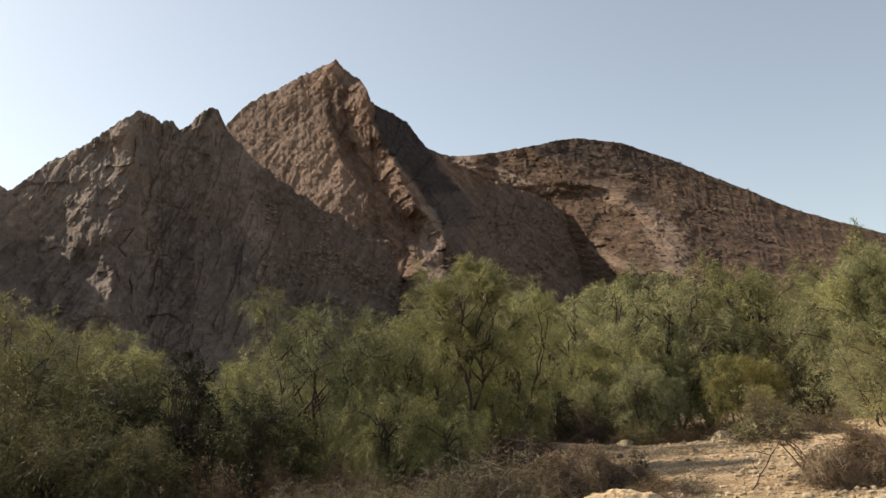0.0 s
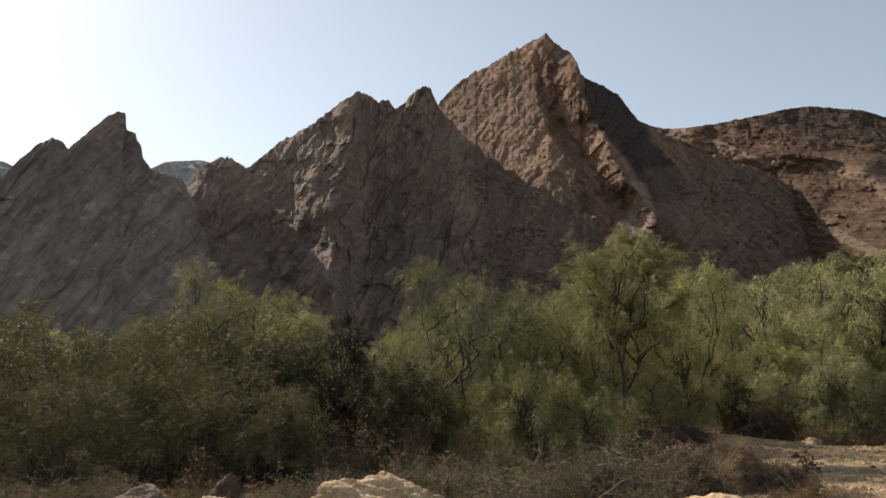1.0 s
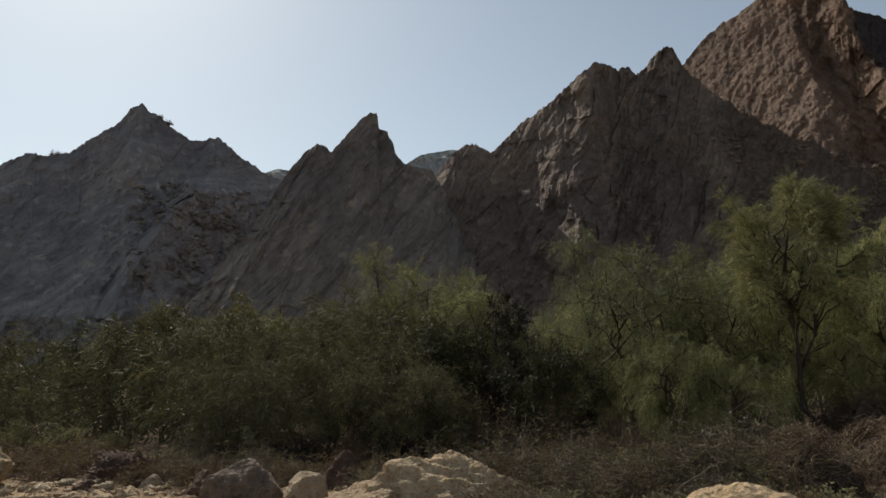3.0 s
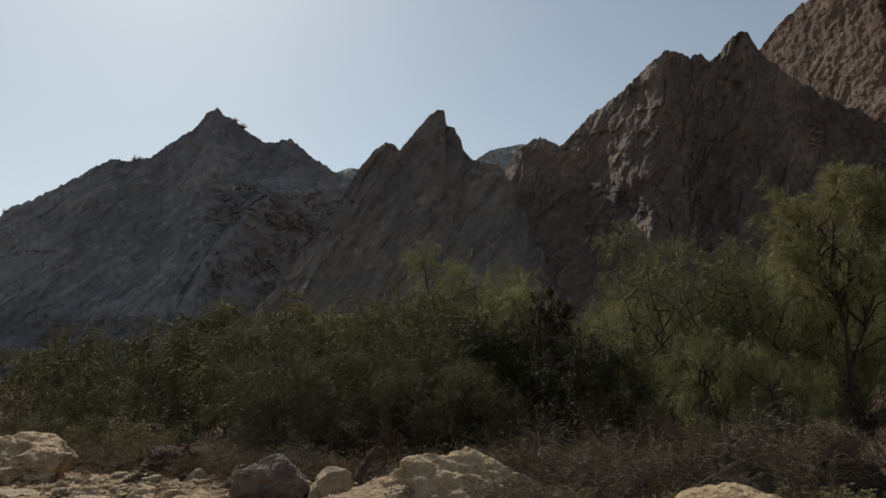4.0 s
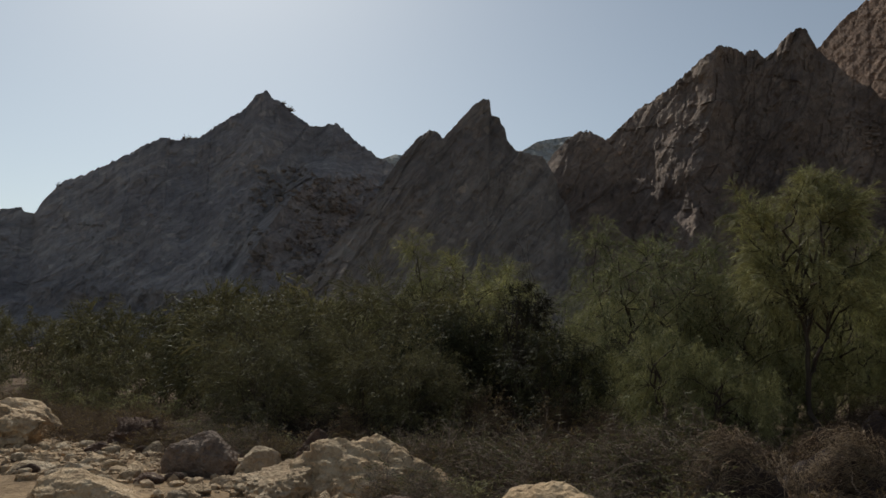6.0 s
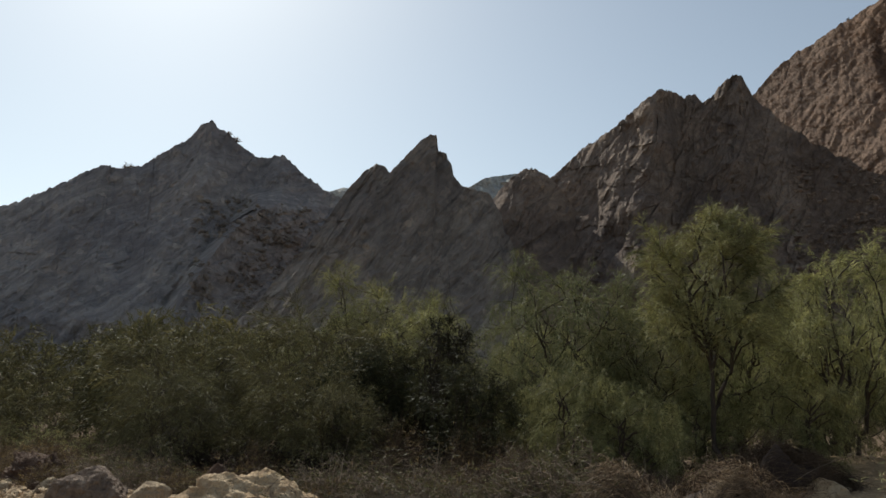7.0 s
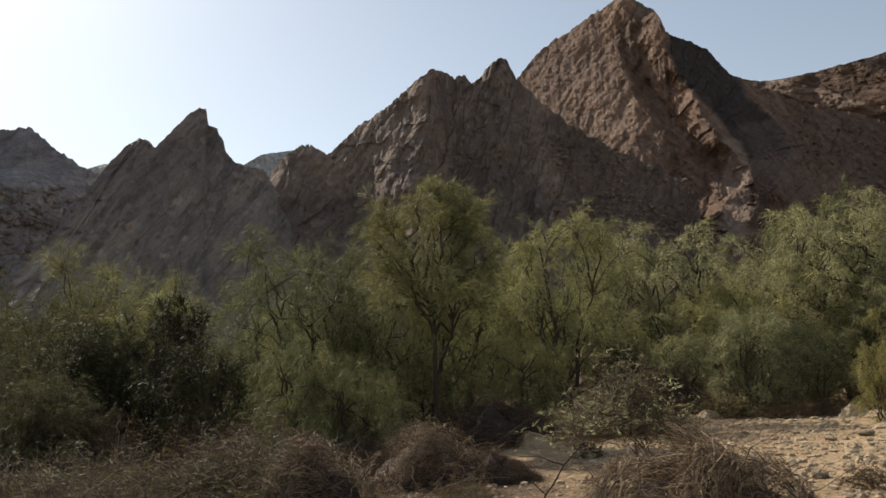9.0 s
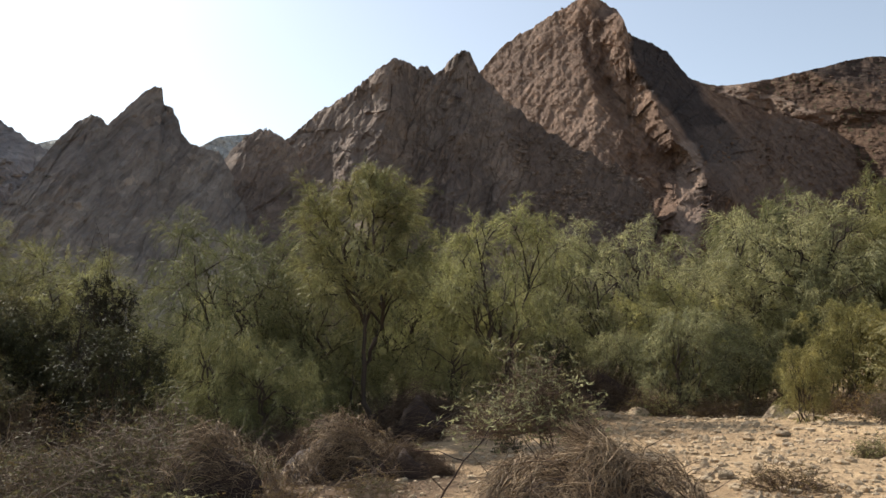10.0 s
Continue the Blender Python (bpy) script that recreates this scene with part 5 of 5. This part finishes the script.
place_rock("boulder", -10.3, 14.4, -0.45, (0.5, 0.3, 0.3), STONE_DARK, "low dark flat rock beside the red clod", 73, 10, 0.08)
place_rock("outcrop", -18.7, 13.1, 0.14, (2.3, 1.3, 1.1), STONE_CREAM, "broken cream rock outcrop at the side of the valley", 74, 10, 0.34, sub=6)
place_rock("outcrop", -20.8, 14.2, 0.0, (1.4, 1.1, 1.1), STONE_CREAM, "broken cream rock outcrop at the side of the valley", 75, 80, 0.2)
place_rock("outcrop", -14.4, 11.0, -0.75, (1.5, 0.9, 0.5), STONE_PALE, "low pale rock slab on the bank", 76, 20, 0.12)
place_rock("outcrop", -14.3, 15.2, -0.08, (1.3, 0.7, 1.0), STONE_RED, "crumbling red-brown clod on the bank", 77, 10, 0.5, sub=6)
place_rock("boulder", -0.85, 12.5, 0.12, (0.5, 0.3, 0.3), STONE_RED, "flat-topped brown rock below the brush", 78, 20, 0.06)
place_rock("boulder", 5.9, 30.0, 0.50, (0.5, 0.4, 0.5), STONE_PALE, "pale rounded boulder beside a green shrub", 79, 0, 0.06)
place_rock("boulder", 9.6, 30.4, 0.62, (0.55, 0.4, 0.5), STONE_PALE, "pale square block at the edge of the wash", 80, 0, 0.05)
place_rock("boulder", 10.4, 30.0, 0.5, (0.6, 0.4, 0.35), STONE_PALE, "low pale block at the edge of the wash", 81, 30, 0.05)
place_rock("boulder", 10.3, 23.4, 0.42, (0.38, 0.3, 0.3), STONE_RED, "dark red-brown stone on the gravel", 82, 0, 0.06)
place_rock("boulder", 11.0, 23.7, 0.40, (0.4, 0.3, 0.25), STONE_CREAM, "cream stone on the gravel", 83, 40, 0.06)
place_rock("boulder", 2.7, 24.0, 0.42, (0.5, 0.4, 0.4), STONE_CREAM, "cream rock at the foot of the debris", 84, 40, 0.1)

for k, (x, y, up, a, b, c, mat) in enumerate(((-8.3, 12.2, 0.22, 0.45, 0.35, 0.35, STONE_CREAM), (-9.4, 11.6, 0.2, 0.4, 0.3, 0.3, STONE_PALE), (-7.6, 11.0, 0.25, 0.5, 0.4, 0.35, STONE_CREAM), (-10.6, 11.2, 0.2, 0.5, 0.35, 0.3, STONE_PALE),
                                                (-4.6, 11.3, 0.2, 0.35, 0.3, 0.25, STONE_CREAM), (-6.6, 11.7, 0.18, 0.3, 0.25, 0.2, STONE_RED), (-12.4, 12.0, 0.2, 0.4, 0.3, 0.25, STONE_CREAM), (-13.4, 13.6, 0.22, 0.35, 0.3, 0.3, STONE_RED),
                                                (-3.4, 11.9, 0.15, 0.3, 0.22, 0.2, STONE_PALE), (-8.8, 14.6, 0.25, 0.4, 0.3, 0.3, STONE_DARK))):
    place_rock("boulder", x, y, float(ground_z(x, y)) + up, (a, b, c), mat, "half-buried rock in the rubble of the bank", 400 + k, 37 * k, 0.14)

rng = np.random.default_rng(91)
shapes = []
for k in range(5):
    v, f = rock_shape(300 + k, (1.0, 0.8, 0.6), 3, 8, 0.06)
    shapes.append(mesh_object("stone", v, f, (STONE_CREAM, STONE_PALE, STONE_CREAM, STONE_PALE, STONE_RED)[k]).data)
    bpy.data.objects.remove(bpy.data.objects["stone"])
for k in range(230):
    if k < 90:
        x, y = rng.uniform(4.2, 14.5), rng.uniform(11.5, 38)
    else:
        x = rng.uniform(-16, -4)
        y = rng.uniform(10.3, 14.6)
    s = 0.05 + (0.13 if k < 90 else 0.26) * rng.uniform() ** 2.2
    ob = new("stone", shapes[int(rng.integers(0, 5))])
    ob.matrix_world = pose(x, y, float(ground_z(x, y)) + s * 0.2, 0, 0, rng.uniform(0, 360)) @ Matrix.Diagonal((s, s * rng.uniform(0.7, 1.1), s * rng.uniform(0.7, 1.1), 1))
    tagged(ob, "loose pale stone lying on the dry gravel", "stone", "loose stones")


OCTA = (np.array(((1, 0, 0), (-1, 0, 0), (0, 1, 0), (0, -1, 0), (0, 0, 1), (0, 0, -1)), float), np.array(((0, 2, 4), (2, 1, 4), (1, 3, 4), (3, 0, 4), (2, 0, 5), (1, 2, 5), (3, 1, 5), (0, 3, 5))))


def scatter_stones(name, label, seed, count, area, sizes, mat, shape=None):
    """Many small stones in one mesh, over a stretch of the ground."""
    rng = np.random.default_rng(seed)
    v0, f0 = shape or ICO[1]
    x, y = area(rng, count)
    z = ground_z(x, y)
    s = sizes[0] + (sizes[1] - sizes[0]) * rng.uniform(0, 1, count) ** 4
    sc = s[:, None] * rng.uniform(0.6, 1.2, (count, 3)) * (1, 1, 0.7)
    a = rng.uniform(0, 2 * math.pi, count)
    V = v0[None] * (1 + rng.normal(0, 0.16, (count, len(v0), 1)))
    V = V * sc[:, None, :]
    X = V[..., 0] * np.cos(a)[:, None] - V[..., 1] * np.sin(a)[:, None]
    Y = V[..., 0] * np.sin(a)[:, None] + V[..., 1] * np.cos(a)[:, None]
    V = np.stack([X + x[:, None], Y + y[:, None], V[..., 2] + (z + s * 0.15)[:, None]], -1).reshape(-1, 3)
    F = (f0[None] + (np.arange(count) * len(v0))[:, None, None]).reshape(-1, 3)
    return tagged(mesh_object(name, V, F, mat, shaded=False), label, "gravel", kind="stuff")


def wash(rng, n):
    y = 9 + 32 * rng.uniform(0, 1, n) ** 1.7
    mid = 7.4 + 0.10 * (y - 14)
    return mid + rng.normal(0, 1, n) * (2.2 + 0.05 * y), y


def bank(rng, n):
    x = rng.uniform(-22, 3, n)
    return x, 12.6 - 0.02 * x + rng.normal(0, 1.4, n)


scatter_stones("gravel", "pale gravel and small stones of the dry wash", 92, 6500, wash, (0.025, 0.11), GRAVEL)
scatter_stones("gravel", "pale rubble strewn along the bank", 93, 2200, bank, (0.02, 0.19), STONE_CREAM)
scatter_stones("gravel", "fine pale grit of the dry wash", 97, 15000, wash, (0.012, 0.05), GRAVEL, OCTA)


def litter(name, seed, count, cx, cy, sx, sy, mat, label):
    rng = np.random.default_rng(seed)
    x, y = rng.uniform(cx - sx, cx + sx, count), rng.uniform(cy - sy, cy + sy, count)
    thin = fbm(x * 0.5, y * 0.5, octaves=3, seed=seed) > -0.1
    x, y = x[thin], y[thin]
    m = len(x)
    z = ground_z(x, y)
    roots = np.stack([x, y, z - 0.02], -1)
    tips = roots + rng.normal(0, 1, (m, 3)) * (0.16, 0.16, 0.0) + np.stack([0 * x, 0 * x, np.abs(rng.normal(0.06, 0.10, m))], -1)
    V, F = strands(rng, roots, tips, np.full(m, 0.03), rng.uniform(0.003, 0.006, m), 3)
    return tagged(mesh_object(name, V, F, mat), label, "dry grass", kind="stuff")


litter("dry_grass", 94, 5000, -5.5, 15.9, 8.5, 2.6, TWIG_BROWN, "dry twigs and grass covering the bank")
litter("dry_grass", 95, 5000, -19, 18.0, 11, 4.5, TWIG_BROWN, "reddish dry grass and twigs at the foot of the thicket")
litter("dry_grass", 96, 2500, -1.0, 22.5, 4.0, 4.0, TWIG_BROWN, "dry litter under the trees")


# ---- lone shrubs on the skyline ----
def on_crest(which, bearing):
    az, pts = CRESTS[which][:2]
    return pts[int(np.argmin(np.abs(az - bearing)))]


ridge_shrub = build_brush("ridge_shrub", 98, 3.4, 2.0, 90, TWIG_BROWN, LEAF_OLIVE, "small scrubby tree standing on the ridge line", 1.0, "shrub", 0.05)
p = on_crest("west", 55.7)
ridge_shrub.matrix_world = pose(p[0], p[1], p[2] - 0.8, 0, 0, 0)
for which, bearing, size in (("west", 62.3, 1.7), ("west", 70.0, 1.1), ("west", 62.0, 1.2), ("west", 55.2, 1.5), ("knob", 33.05, 0.7), ("hill", -16.4, 1.3), ("hill", -19.1, 0.9), ("hill", -20.9, 0.8), ("peak", 11.2, 0.9), ("hill", -24.0, 0.8), ("hill", -12.0, 0.7)):
    p = on_crest(which, bearing)
    c = copy_thing(ridge_shrub, pose(p[0], p[1], p[2] - 0.8 * size, 0, 0, bearing * 7))
    c.scale = (size, size, size)
